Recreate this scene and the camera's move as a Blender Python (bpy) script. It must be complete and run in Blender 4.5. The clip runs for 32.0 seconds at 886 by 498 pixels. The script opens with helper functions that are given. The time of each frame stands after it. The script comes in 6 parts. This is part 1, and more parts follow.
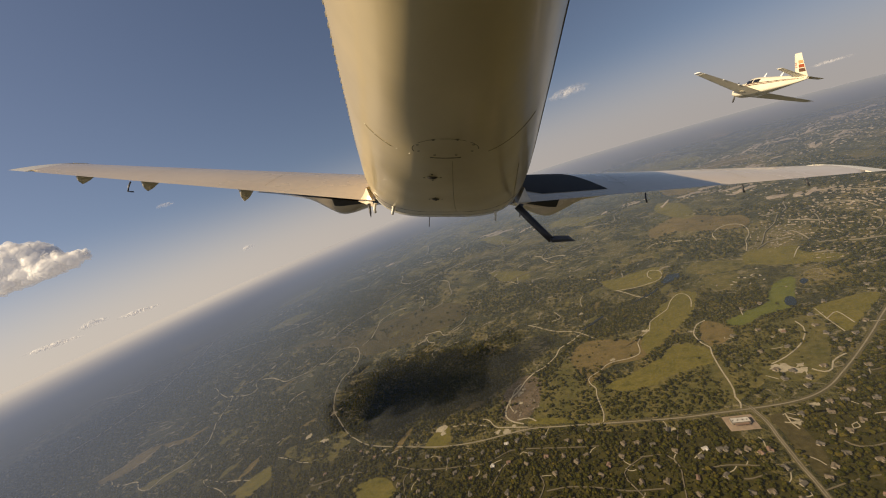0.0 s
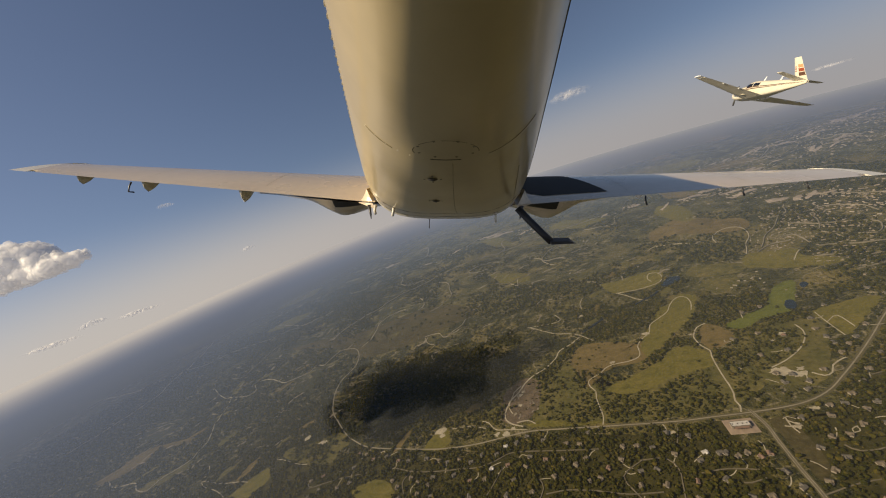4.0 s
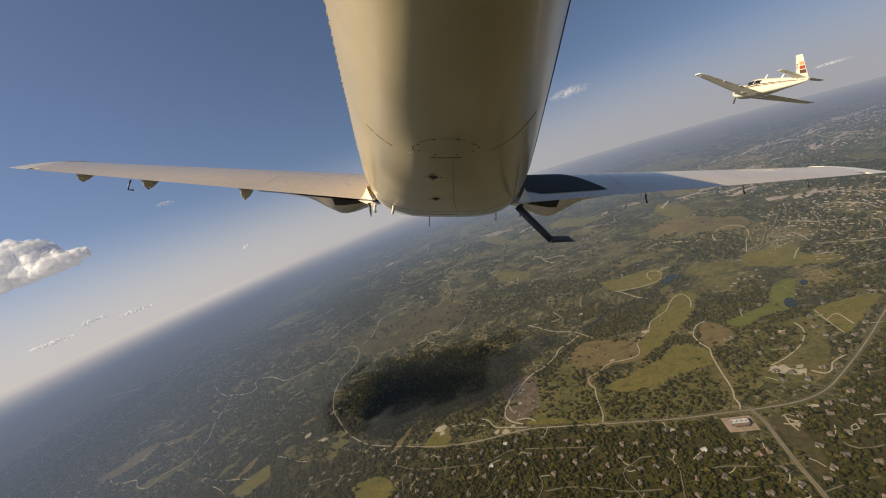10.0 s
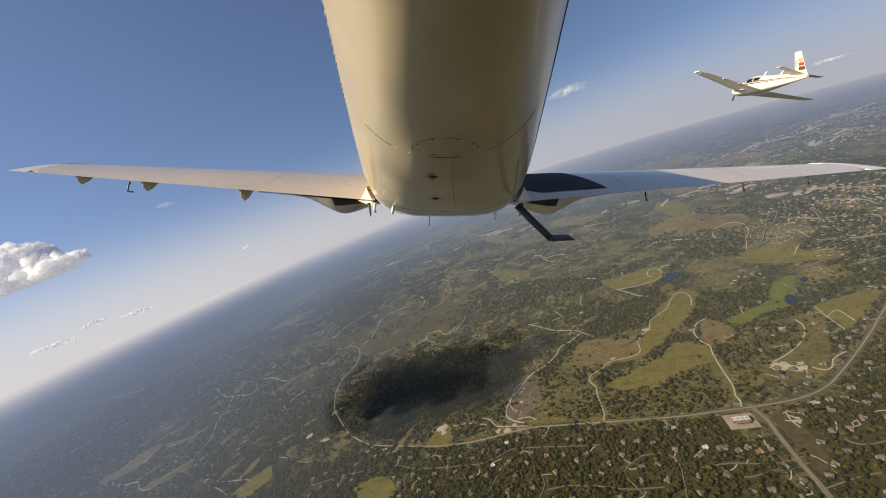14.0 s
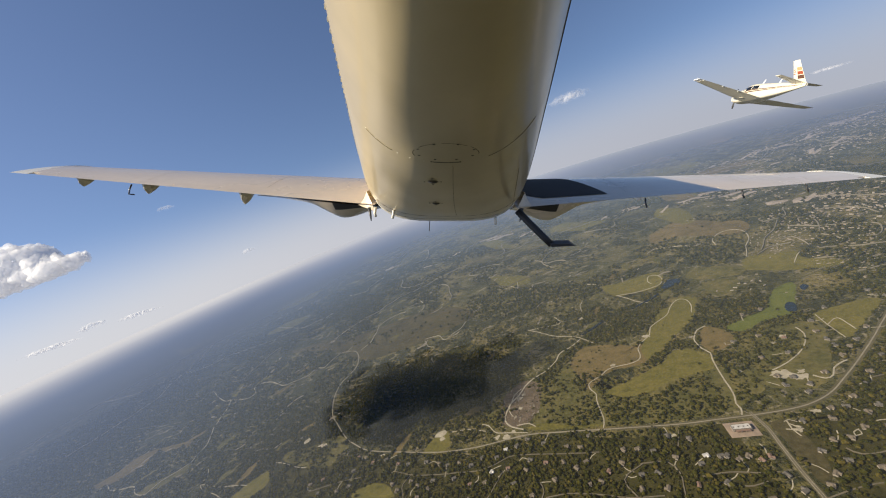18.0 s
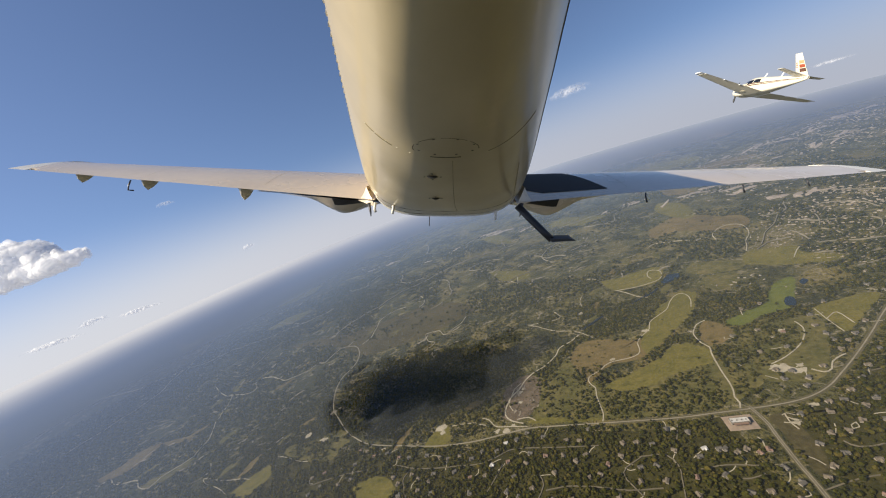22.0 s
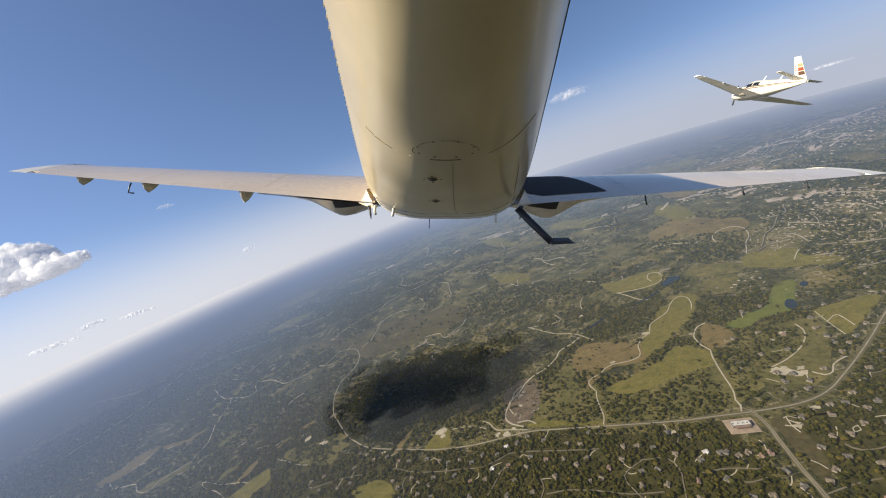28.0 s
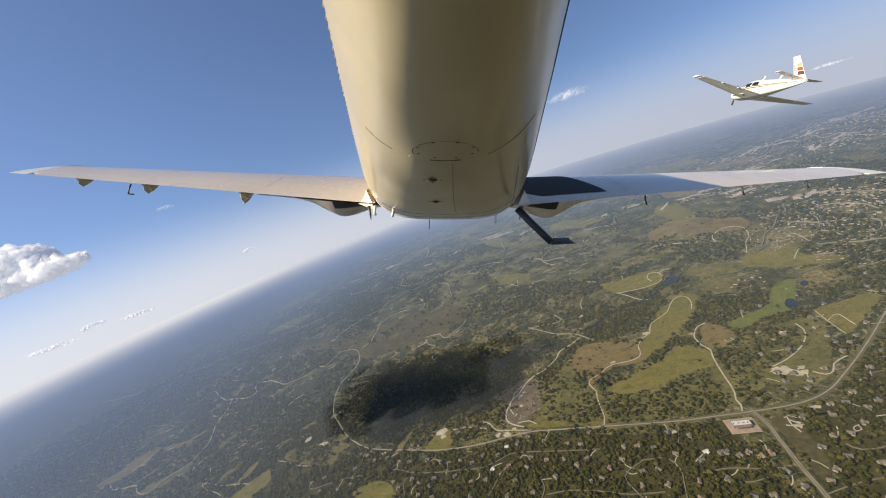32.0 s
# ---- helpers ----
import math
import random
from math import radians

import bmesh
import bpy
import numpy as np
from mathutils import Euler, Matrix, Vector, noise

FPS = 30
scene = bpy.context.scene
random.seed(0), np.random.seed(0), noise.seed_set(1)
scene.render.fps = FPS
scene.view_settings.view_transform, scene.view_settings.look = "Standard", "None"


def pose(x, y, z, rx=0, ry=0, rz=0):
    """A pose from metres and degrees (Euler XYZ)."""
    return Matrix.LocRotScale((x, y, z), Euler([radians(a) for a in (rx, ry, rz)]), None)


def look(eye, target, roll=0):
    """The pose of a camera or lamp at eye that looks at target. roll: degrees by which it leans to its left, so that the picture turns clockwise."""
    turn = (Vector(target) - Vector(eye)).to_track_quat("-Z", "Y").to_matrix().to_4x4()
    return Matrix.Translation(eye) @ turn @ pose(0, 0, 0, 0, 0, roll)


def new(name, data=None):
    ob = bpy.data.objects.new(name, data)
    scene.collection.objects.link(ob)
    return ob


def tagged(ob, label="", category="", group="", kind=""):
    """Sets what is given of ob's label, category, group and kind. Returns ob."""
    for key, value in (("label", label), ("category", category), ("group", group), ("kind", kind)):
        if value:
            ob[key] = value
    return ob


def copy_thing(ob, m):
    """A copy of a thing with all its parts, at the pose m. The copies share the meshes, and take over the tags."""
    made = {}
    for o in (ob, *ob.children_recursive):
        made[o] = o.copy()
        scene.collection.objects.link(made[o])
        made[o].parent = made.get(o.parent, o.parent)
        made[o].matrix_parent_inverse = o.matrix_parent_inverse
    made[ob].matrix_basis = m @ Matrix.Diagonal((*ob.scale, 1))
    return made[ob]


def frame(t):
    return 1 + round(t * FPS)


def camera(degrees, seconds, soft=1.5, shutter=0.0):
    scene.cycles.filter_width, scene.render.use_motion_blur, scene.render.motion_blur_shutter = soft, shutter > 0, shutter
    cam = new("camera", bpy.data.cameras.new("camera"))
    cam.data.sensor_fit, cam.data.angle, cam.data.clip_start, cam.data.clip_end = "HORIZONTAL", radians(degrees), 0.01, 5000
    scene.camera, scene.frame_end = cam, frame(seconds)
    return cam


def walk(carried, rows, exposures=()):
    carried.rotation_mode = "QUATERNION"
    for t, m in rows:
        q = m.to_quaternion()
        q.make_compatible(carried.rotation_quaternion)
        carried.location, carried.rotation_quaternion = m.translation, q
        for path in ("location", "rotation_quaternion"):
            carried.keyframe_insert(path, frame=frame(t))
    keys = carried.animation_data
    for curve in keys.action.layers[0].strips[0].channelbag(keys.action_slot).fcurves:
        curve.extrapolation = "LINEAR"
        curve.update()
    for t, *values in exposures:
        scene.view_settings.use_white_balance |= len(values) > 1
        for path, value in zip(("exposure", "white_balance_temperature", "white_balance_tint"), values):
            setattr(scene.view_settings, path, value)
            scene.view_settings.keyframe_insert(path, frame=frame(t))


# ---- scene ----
# ---- the camera, fixed under the tail of the aircraft ----
ALTITUDE = 600.0
CAM_PITCH, CAM_ROLL = radians(-13.85), radians(20.0)
cam = camera(103.3, 32.0, soft=1.1)
fwd = Vector((0, math.cos(CAM_PITCH), math.sin(CAM_PITCH)))
right0 = Vector((1, 0, 0))
up0 = right0.cross(fwd)
right = right0 * math.cos(CAM_ROLL) - up0 * math.sin(CAM_ROLL)
up = up0 * math.cos(CAM_ROLL) + right0 * math.sin(CAM_ROLL)


def axes(x, y, z, at):
    return Matrix(((x.x, y.x, z.x, at[0]), (x.y, y.y, z.y, at[1]), (x.z, y.z, z.z, at[2]), (0, 0, 0, 1)))


EYE = (0, 0, ALTITUDE)
BASE = axes(right, up, -fwd, EYE)
# small shaking of the mount: seconds, pitch and roll in thousandths of a degree
SHAKE = [
    (0, -182, -15), (0.5, 457, -24), (1, 102, 113), (1.5, -76, 259), (2, 349, 259), (2.5, 208, 113),
    (3, -2, -161), (3.5, -74, -24), (4, 102, 250), (4.5, 32, 113), (6.5, 171, 113), (7, 32, -24),
    (7.5, -217, -307), (8, -37, -24), (8.5, 32, -161), (9, 240, -24), (9.5, -148, 122), (10, -217, 259),
    (10.5, -358, 113), (11, -254, -161), (11.5, -2, 113), (12, -427, 405), (12.5, 102, -24), (13, -430, -161),
    (13.5, -286, 122), (14, -289, -161), (14.5, -217, -307), (16.5, 171, 113), (17, 67, -24), (17.5, -76, 259),
    (18, 490, 259), (18.5, 240, -161), (19, 136, 113), (19.5, 102, -298), (20, 32, -24), (20.5, -217, 259),
    (21, -2, 113), (21.5, -286, 122), (22, -286, 122), (22.5, 102, -161), (23, 67, -298), (23.5, -323, -161),
    (24, -143, -161), (24.5, -286, 396), (25, 32, -24), (25.5, -74, -24), (27.5, 136, 113), (28, 136, 113),
    (28.5, 67, -24), (29, 171, -298), (29.5, 102, -435), (30, 67, -298), (30.5, 240, -298), (31, 349, -15),
    (31.5, 171, -24), (32, 206, -24),
]
walk(cam, [(t, BASE @ pose(0, 0, 0, p / 1000, 0, r / 1000)) for t, p, r in SHAKE],
     exposures=[(0, -0.36, 8300, 12), (4, -0.46, 7700, 11), (9, -0.40, 7300, 11), (12, -0.18, 6850, 11), (14, -0.08, 6750, 11), (17, -0.02, 6550, 10), (20, 0.0, 6450, 10), (24, 0.08, 6350, 10), (32, 0.16, 6300, 10)])

# the aircraft's own axes: the camera looks 15 degrees below its long axis
TILT = radians(15)
craft_y = fwd * math.cos(TILT) + up * math.sin(TILT)
craft_z = up * math.cos(TILT) - fwd * math.sin(TILT)
CRAFT = axes(right, craft_y, craft_z, EYE) @ pose(0, 0, 0, 0, 0, -0.38)

# ---- sky, sun ----
SUN_LEFT, SUN_UP = radians(97), radians(36.5)
sun_dir = Vector((-math.sin(SUN_LEFT) * math.cos(SUN_UP), math.cos(SUN_LEFT) * math.cos(SUN_UP), math.sin(SUN_UP)))
world = bpy.data.worlds.new("sky")
scene.world = world
world.use_nodes = True
wn, wl = world.node_tree.nodes, world.node_tree.links
sky = wn.new("ShaderNodeTexSky")
sky.sky_type = "NISHITA"
sky.sun_disc = False
sky.sun_elevation, sky.sun_rotation = SUN_UP, -SUN_LEFT
sky.altitude, sky.air_density, sky.dust_density, sky.ozone_density = 300, 1.0, 0.6, 1.8
# the visible horizon of the ground lies a little below level: lift the sky's own horizon onto it
tc = wn.new("ShaderNodeTexCoord")
lift = wn.new("ShaderNodeVectorMath")
lift.operation = "ADD"
lift.inputs[1].default_value = (0, 0, 0.19)
norm = wn.new("ShaderNodeVectorMath")
norm.operation = "NORMALIZE"
wl.new(tc.outputs["Generated"], lift.inputs[0])
wl.new(lift.outputs[0], norm.inputs[0])
wl.new(norm.outputs[0], sky.inputs["Vector"])
bg = wn["Background"]
bg.inputs["Strength"].default_value = 0.10
tint = wn.new("ShaderNodeMix")
tint.data_type, tint.blend_type = "RGBA", "MULTIPLY"
tint.inputs["Factor"].default_value = 1.0
tint.inputs["B"].default_value = (0.97, 0.985, 1.10, 1)
wl.new(sky.outputs[0], tint.inputs["A"])
sep = wn.new("ShaderNodeSeparateXYZ")
wl.new(tc.outputs["Generated"], sep.inputs[0])
low = wn.new("ShaderNodeMapRange")
low.interpolation_type = "SMOOTHERSTEP"
low.inputs["From Min"].default_value, low.inputs["From Max"].default_value = -0.14, 0.135
low.inputs["To Min"].default_value, low.inputs["To Max"].default_value = 0.92, 0.0
wl.new(sep.outputs["Z"], low.inputs[0])
toward = wn.new("ShaderNodeVectorMath")
toward.operation = "DOT_PRODUCT"
toward.inputs[1].default_value = sun_dir
wl.new(tc.outputs["Generated"], toward.inputs[0])
glow = wn.new("ShaderNodeMapRange")
glow.inputs["From Min"].default_value, glow.inputs["From Max"].default_value = -0.7, 0.7
glow.inputs["To Min"].default_value, glow.inputs["To Max"].default_value = 4.6, 7.4
wl.new(toward.outputs["Value"], glow.inputs[0])
pale = wn.new("ShaderNodeVectorMath")
pale.operation = "SCALE"
warm = wn.new("ShaderNodeMix")
warm.data_type = "RGBA"
warm.inputs["A"].default_value, warm.inputs["B"].default_value = (0.96, 0.98, 1.12, 1), (1.0, 0.985, 1.02, 1)
turned = wn.new("ShaderNodeMapRange")
turned.inputs["From Min"].default_value, turned.inputs["From Max"].default_value = -0.7, 0.5
wl.new(toward.outputs["Value"], turned.inputs[0])
wl.new(turned.outputs[0], warm.inputs["Factor"])
wl.new(warm.outputs["Result"], pale.inputs[0])
wl.new(glow.outputs[0], pale.inputs["Scale"])
veil = wn.new("ShaderNodeMix")
veil.data_type = "RGBA"
wl.new(low.outputs[0], veil.inputs["Factor"])
wl.new(tint.outputs["Result"], veil.inputs["A"])
wl.new(pale.outputs[0], veil.inputs["B"])
wl.new(veil.outputs["Result"], bg.inputs["Color"])
sun = new("sun", bpy.data.lights.new("sun", "SUN"))
sun.data.energy, sun.data.angle, sun.data.color = 7.2, radians(0.53), (1.0, 0.89, 0.70)
sun.matrix_world = look((0, 0, 2000), Vector((0, 0, 2000)) - sun_dir)


# ---- materials ----
def shader(name):
    m = bpy.data.materials.new(name)
    m.use_nodes = True
    return m, m.node_tree.nodes, m.node_tree.links, m.node_tree.nodes["Principled BSDF"]


def ramp(nodes, stops):
    r = nodes.new("ShaderNodeValToRGB")
    e = r.color_ramp.elements
    while len(e) < len(stops):
        e.new(0.5)
    for el, (at, col) in zip(e, stops):
        el.position, el.color = at, (*col, 1)
    return r


def tex(nodes, links, kind, scale, coord="Object", detail=4, rough=0.55, squash=None):
    t = nodes.new(kind)
    t.inputs["Scale"].default_value = scale
    if kind == "ShaderNodeTexNoise":
        t.inputs["Detail"].default_value, t.inputs["Roughness"].default_value = detail, rough
    c = nodes.new("ShaderNodeTexCoord")
    if squash:
        mp = nodes.new("ShaderNodeMapping")
        mp.inputs["Scale"].default_value = squash[0]
        mp.inputs["Rotation"].default_value = (0, 0, squash[1])
        links.new(c.outputs[coord], mp.inputs[0])
        links.new(mp.outputs[0], t.inputs["Vector"])
    else:
        links.new(c.outputs[coord], t.inputs["Vector"])
    return t


def mixed(nodes, links, fac, a, b, blend="MIX"):
    m = nodes.new("ShaderNodeMix")
    m.data_type, m.blend_type = "RGBA", blend
    for socket, v in ((m.inputs["Factor"], fac), (m.inputs["A"], a), (m.inputs["B"], b)):
        if isinstance(v, (int, float)):
            socket.default_value = v
        elif isinstance(v, tuple):
            socket.default_value = (*v, 1)
        else:
            links.new(v, socket)
    return m.outputs["Result"]


def bumped(nodes, links, bsdf, height, strength, distance):
    b = nodes.new("ShaderNodeBump")
    b.inputs["Strength"].default_value, b.inputs["Distance"].default_value = strength, distance
    links.new(height, b.inputs["Height"])
    links.new(b.outputs[0], bsdf.inputs["Normal"])


def surface(name, col, col2, scale, rough=0.5, metal=0.0, bump=0.0, bump_d=0.01, fine=None, coat=0.0, speck=0.06):
    """Two tones mixed by noise at one scale, with finer speckle and relief."""
    m, n, l, b = shader(name)
    t = tex(n, l, "ShaderNodeTexNoise", scale)
    f = tex(n, l, "ShaderNodeTexNoise", fine or scale * 9, detail=3)
    r = ramp(n, [(0.35, col), (0.7, col2)])
    l.new(t.outputs["Fac"], r.inputs[0])
    r2 = ramp(n, [(0.3, (1 - speck,) * 3), (0.7, (1 + speck * 0.8,) * 3)])
    l.new(f.outputs["Fac"], r2.inputs[0])
    l.new(mixed(n, l, 1.0, r.outputs[0], r2.outputs[0], "MULTIPLY"), b.inputs["Base Color"])
    rr = n.new("ShaderNodeMapRange")
    rr.inputs["To Min"].default_value, rr.inputs["To Max"].default_value = rough * 0.8, min(1, rough * 1.25)
    l.new(t.outputs["Fac"], rr.inputs[0])
    l.new(rr.outputs[0], b.inputs["Roughness"])
    b.inputs["Metallic"].default_value = metal
    b.inputs["Coat Weight"].default_value = coat
    if bump:
        bumped(n, l, b, f.outputs["Fac"], bump, bump_d)
    return m


cream = surface("cream_paint", (0.60, 0.485, 0.270), (0.50, 0.405, 0.215), 1.1, 0.30, fine=14, coat=0.3, speck=0.025)
n, l = cream.node_tree.nodes, cream.node_tree.links
wave = tex(n, l, "ShaderNodeTexNoise", 2.4, detail=1, squash=((1, 0.55, 1), 0))
bumped(n, l, n["Principled BSDF"], wave.outputs["Fac"], 0.5, 0.09)
wing_paint = surface("white_wing_paint", (0.80, 0.67, 0.50), (0.70, 0.58, 0.425), 0.9, 0.26, fine=14, coat=0.5, speck=0.03)
white_paint = surface("white_paint", (0.82, 0.79, 0.70), (0.75, 0.71, 0.60), 1.2, 0.35, coat=0.2)
bright_white = surface("bright_white_paint", (0.86, 0.86, 0.84), (0.8, 0.8, 0.77), 1.2, 0.35)
seam_dark = surface("dark_seam", (0.10, 0.085, 0.05), (0.05, 0.045, 0.03), 12, 0.8)
seam_faint = surface("faint_seam", (0.30, 0.245, 0.14), (0.22, 0.18, 0.10), 12, 0.7)
walk_black = surface("black_nonskid", (0.040, 0.037, 0.032), (0.055, 0.050, 0.044), 5, 0.85, bump=0.6, bump_d=0.004, fine=160)
black_paint = surface("black_paint", (0.02, 0.02, 0.022), (0.04, 0.038, 0.035), 8, 0.5)
dark_steel = surface("dark_steel", (0.07, 0.07, 0.075), (0.13, 0.12, 0.11), 10, 0.45, metal=0.6)
metal = surface("bare_metal", (0.5, 0.48, 0.45), (0.38, 0.36, 0.33), 18, 0.4, metal=0.8)
orange = surface("tan_stripe", (0.58, 0.34, 0.16), (0.5, 0.28, 0.13), 4, 0.4)
red = surface("rust_red_stripe", (0.36, 0.08, 0.03), (0.30, 0.07, 0.03), 4, 0.4)
brown = surface("dark_brown_stripe", (0.13, 0.06, 0.035), (0.10, 0.05, 0.03), 4, 0.4)
window_dark, n, l, b = shader("tinted_acrylic")
b.inputs["Base Color"].default_value = (0.012, 0.014, 0.016, 1)
b.inputs["Roughness"].default_value = 0.08
b.inputs["Coat Weight"].default_value = 0.5

road_asphalt = surface("pale_worn_asphalt", (0.140, 0.116, 0.074), (0.088, 0.073, 0.046), 0.05, 0.9, fine=0.6)
road_main = surface("pale_chipseal", (0.24, 0.205, 0.140), (0.165, 0.142, 0.098), 0.05, 0.9, fine=0.6)
road_dirt = surface("pale_limestone_track", (0.38, 0.33, 0.235), (0.25, 0.215, 0.145), 0.06, 0.95, fine=0.7, speck=0.28)
verge_grass = surface("mown_verge", (0.064, 0.054, 0.021), (0.094, 0.076, 0.031), 0.03, 0.95, fine=0.4, speck=0.28)
field_brown = surface("dry_brown_field", (0.150, 0.110, 0.046), (0.116, 0.086, 0.036), 0.02, 0.95, fine=0.25, speck=0.2)
field_olive = surface("olive_pasture", (0.112, 0.098, 0.024), (0.142, 0.118, 0.033), 0.012, 0.95, fine=0.2, speck=0.28)
open_pasture = surface("dry_open_pasture", (0.078, 0.073, 0.024), (0.132, 0.109, 0.041), 0.02, 0.95, fine=0.12, speck=0.28)
lawn = surface("lawns_and_leaf_litter", (0.031, 0.029, 0.009), (0.064, 0.055, 0.018), 0.03, 0.95, fine=0.16, speck=0.3)
field_green = surface("green_hayfield", (0.092, 0.104, 0.022), (0.115, 0.122, 0.030), 0.015, 0.95, fine=0.2, speck=0.28)
concrete = surface("pale_concrete", (0.29, 0.215, 0.15), (0.19, 0.142, 0.10), 0.08, 0.9, fine=0.8)
roof_white = surface("white_metal_roof", (0.52, 0.49, 0.44), (0.36, 0.34, 0.30), 0.2, 0.5)
roof_grey = surface("grey_shingle_roof", (0.110, 0.096, 0.074), (0.066, 0.058, 0.046), 0.4, 0.85)
roof_tan = surface("tan_shingle_roof", (0.15, 0.118, 0.078), (0.095, 0.075, 0.05), 0.4, 0.85)
roof_sand = surface("sand_coloured_roof", (0.31, 0.25, 0.185), (0.18, 0.146, 0.108), 0.02, 0.85)
roof_pale = surface("pale_weathered_roof", (0.38, 0.325, 0.26), (0.24, 0.205, 0.16), 0.03, 0.8)
roof_red = surface("reddish_tile_roof", (0.19, 0.118, 0.08), (0.14, 0.085, 0.06), 0.4, 0.85)
wall_pale = surface("pale_house_wall", (0.28, 0.24, 0.185), (0.21, 0.18, 0.14), 0.5, 0.9)
glass_house = surface("dark_house_window", (0.03, 0.035, 0.04), (0.05, 0.05, 0.05), 1, 0.2)

heath = surface("brown_heath", (0.052, 0.044, 0.019), (0.088, 0.070, 0.033), 0.02, 0.95, fine=0.15, speck=0.3)
bank_soil = surface("stony_mauve_soil", (0.088, 0.066, 0.046), (0.145, 0.110, 0.078), 0.05, 0.95, fine=0.3, speck=0.4)
for m in (field_brown, field_olive, open_pasture, lawn, field_green, heath, bank_soil):
    n, l, b = m.node_tree.nodes, m.node_tree.links, m.node_tree.nodes["Principled BSDF"]
    base = b.inputs["Base Color"].links[0].from_socket
    worn = tex(n, l, "ShaderNodeTexNoise", 0.045, detail=7, rough=0.68, squash=((1, 1.6, 1), 0.5))
    tones = ramp(n, [(0.30, (0.52, 0.56, 0.50)), (0.48, (0.95, 0.97, 0.92)), (0.62, (1.08, 1.05, 1.05)), (0.74, (1.5, 1.40, 1.45))])
    l.new(worn.outputs["Fac"], tones.inputs[0])
    l.new(mixed(n, l, 1.0, base, tones.outputs[0], "MULTIPLY"), b.inputs["Base Color"])
    b.inputs["Specular IOR Level"].default_value = 0.05
    bumped(n, l, b, worn.outputs["Fac"], 0.6, 2.5)

ledge_rock = surface("weathered_limestone", (0.24, 0.20, 0.14), (0.145, 0.122, 0.082), 0.08, 0.95, fine=0.5, speck=0.35)
town_ground = surface("pale_town_ground", (0.36, 0.29, 0.225), (0.24, 0.195, 0.15), 0.03, 0.95, fine=0.12, speck=0.35)

pond_water, n, l, b = shader("pond_water")
b.inputs["Base Color"].default_value = (0.012, 0.022, 0.03, 1)
b.inputs["Roughness"].default_value = 0.12
t = tex(n, l, "ShaderNodeTexNoise", 0.3)
bumped(n, l, b, t.outputs["Fac"], 0.15, 0.2)

# tree crowns: every clump has its own green
leaves, n, l, b = shader("tree_leaves")
geo = n.new("ShaderNodeNewGeometry")
r = ramp(n, [(0.0, (0.020, 0.022, 0.004)), (0.45, (0.035, 0.035, 0.006)), (0.8, (0.056, 0.051, 0.009)), (1.0, (0.086, 0.066, 0.014))])
l.new(geo.outputs["Random Per Island"], r.inputs[0])
t = tex(n, l, "ShaderNodeTexNoise", 0.9, detail=3)
r2 = ramp(n, [(0.3, (0.7, 0.7, 0.7)), (0.7, (1.25, 1.25, 1.2))])
l.new(t.outputs["Fac"], r2.inputs[0])
l.new(mixed(n, l, 1.0, r.outputs[0], r2.outputs[0], "MULTIPLY"), b.inputs["Base Color"])
b.inputs["Roughness"].default_value = 0.9
b.inputs["Specular IOR Level"].default_value = 0.04
bumped(n, l, b, t.outputs["Fac"], 0.9, 1.0)

# the open country: woods, brush, pasture and bare soil at several scales
country, n, l, b = shader("mixed_country")
big = tex(n, l, "ShaderNodeTexNoise", 0.0028, detail=6, rough=0.6, squash=((1, 1.7, 1), 0.4))
mid = tex(n, l, "ShaderNodeTexNoise", 0.016, detail=6, rough=0.62)
fine = tex(n, l, "ShaderNodeTexNoise", 0.11, detail=4, rough=0.6)
cells = tex(n, l, "ShaderNodeTexVoronoi", 0.0065, squash=((1, 1.9, 1), 0.5))
clump = tex(n, l, "ShaderNodeTexVoronoi", 0.085)
grass = ramp(n, [(0.25, (0.048, 0.046, 0.016)), (0.5, (0.086, 0.076, 0.028)), (0.75, (0.152, 0.126, 0.060))])
l.new(mid.outputs["Fac"], grass.inputs[0])
patch = n.new("ShaderNodeSeparateColor")
l.new(cells.outputs["Color"], patch.inputs[0])
tone = ramp(n, [(0.0, (0.6, 0.68, 0.6)), (0.55, (1.0, 1.0, 0.95)), (1.0, (1.4, 1.28, 1.05))])
l.new(patch.outputs[0], tone.inputs[0])
meadow = mixed(n, l, 0.8, grass.outputs[0], tone.outputs[0], "MULTIPLY")
wood = ramp(n, [(0.2, (0.019, 0.022, 0.010)), (0.6, (0.040, 0.040, 0.016)), (0.9, (0.074, 0.064, 0.028))])
l.new(fine.outputs["Fac"], wood.inputs[0])
sum_ = n.new("ShaderNodeMath")
sum_.operation = "MULTIPLY_ADD"
sum_.inputs[1].default_value = 0.65
l.new(mid.outputs["Fac"], sum_.inputs[0])
l.new(big.outputs["Fac"], sum_.inputs[2])
sum2 = n.new("ShaderNodeMath")
sum2.operation = "MULTIPLY_ADD"
sum2.inputs[1].default_value = 0.30
l.new(clump.outputs["Distance"], sum2.inputs[0])
l.new(sum_.outputs[0], sum2.inputs[2])
place = n.new("ShaderNodeNewGeometry")
east = n.new("ShaderNodeSeparateXYZ")
l.new(place.outputs["Position"], east.inputs[0])
# more wood tone westward: real woods, plus painted darkness of the up-sun side
west = n.new("ShaderNodeMapRange")
west.inputs["From Min"].default_value, west.inputs["From Max"].default_value = -1300, 100
west.inputs["To Min"].default_value, west.inputs["To Max"].default_value = -0.29, 0.0
l.new(east.outputs["X"], west.inputs[0])
sum3 = n.new("ShaderNodeMath")
l.new(sum2.outputs[0], sum3.inputs[0])
l.new(west.outputs[0], sum3.inputs[1])
cover = n.new("ShaderNodeMapRange")
cover.inputs["From Min"].default_value, cover.inputs["From Max"].default_value = 0.90, 0.965
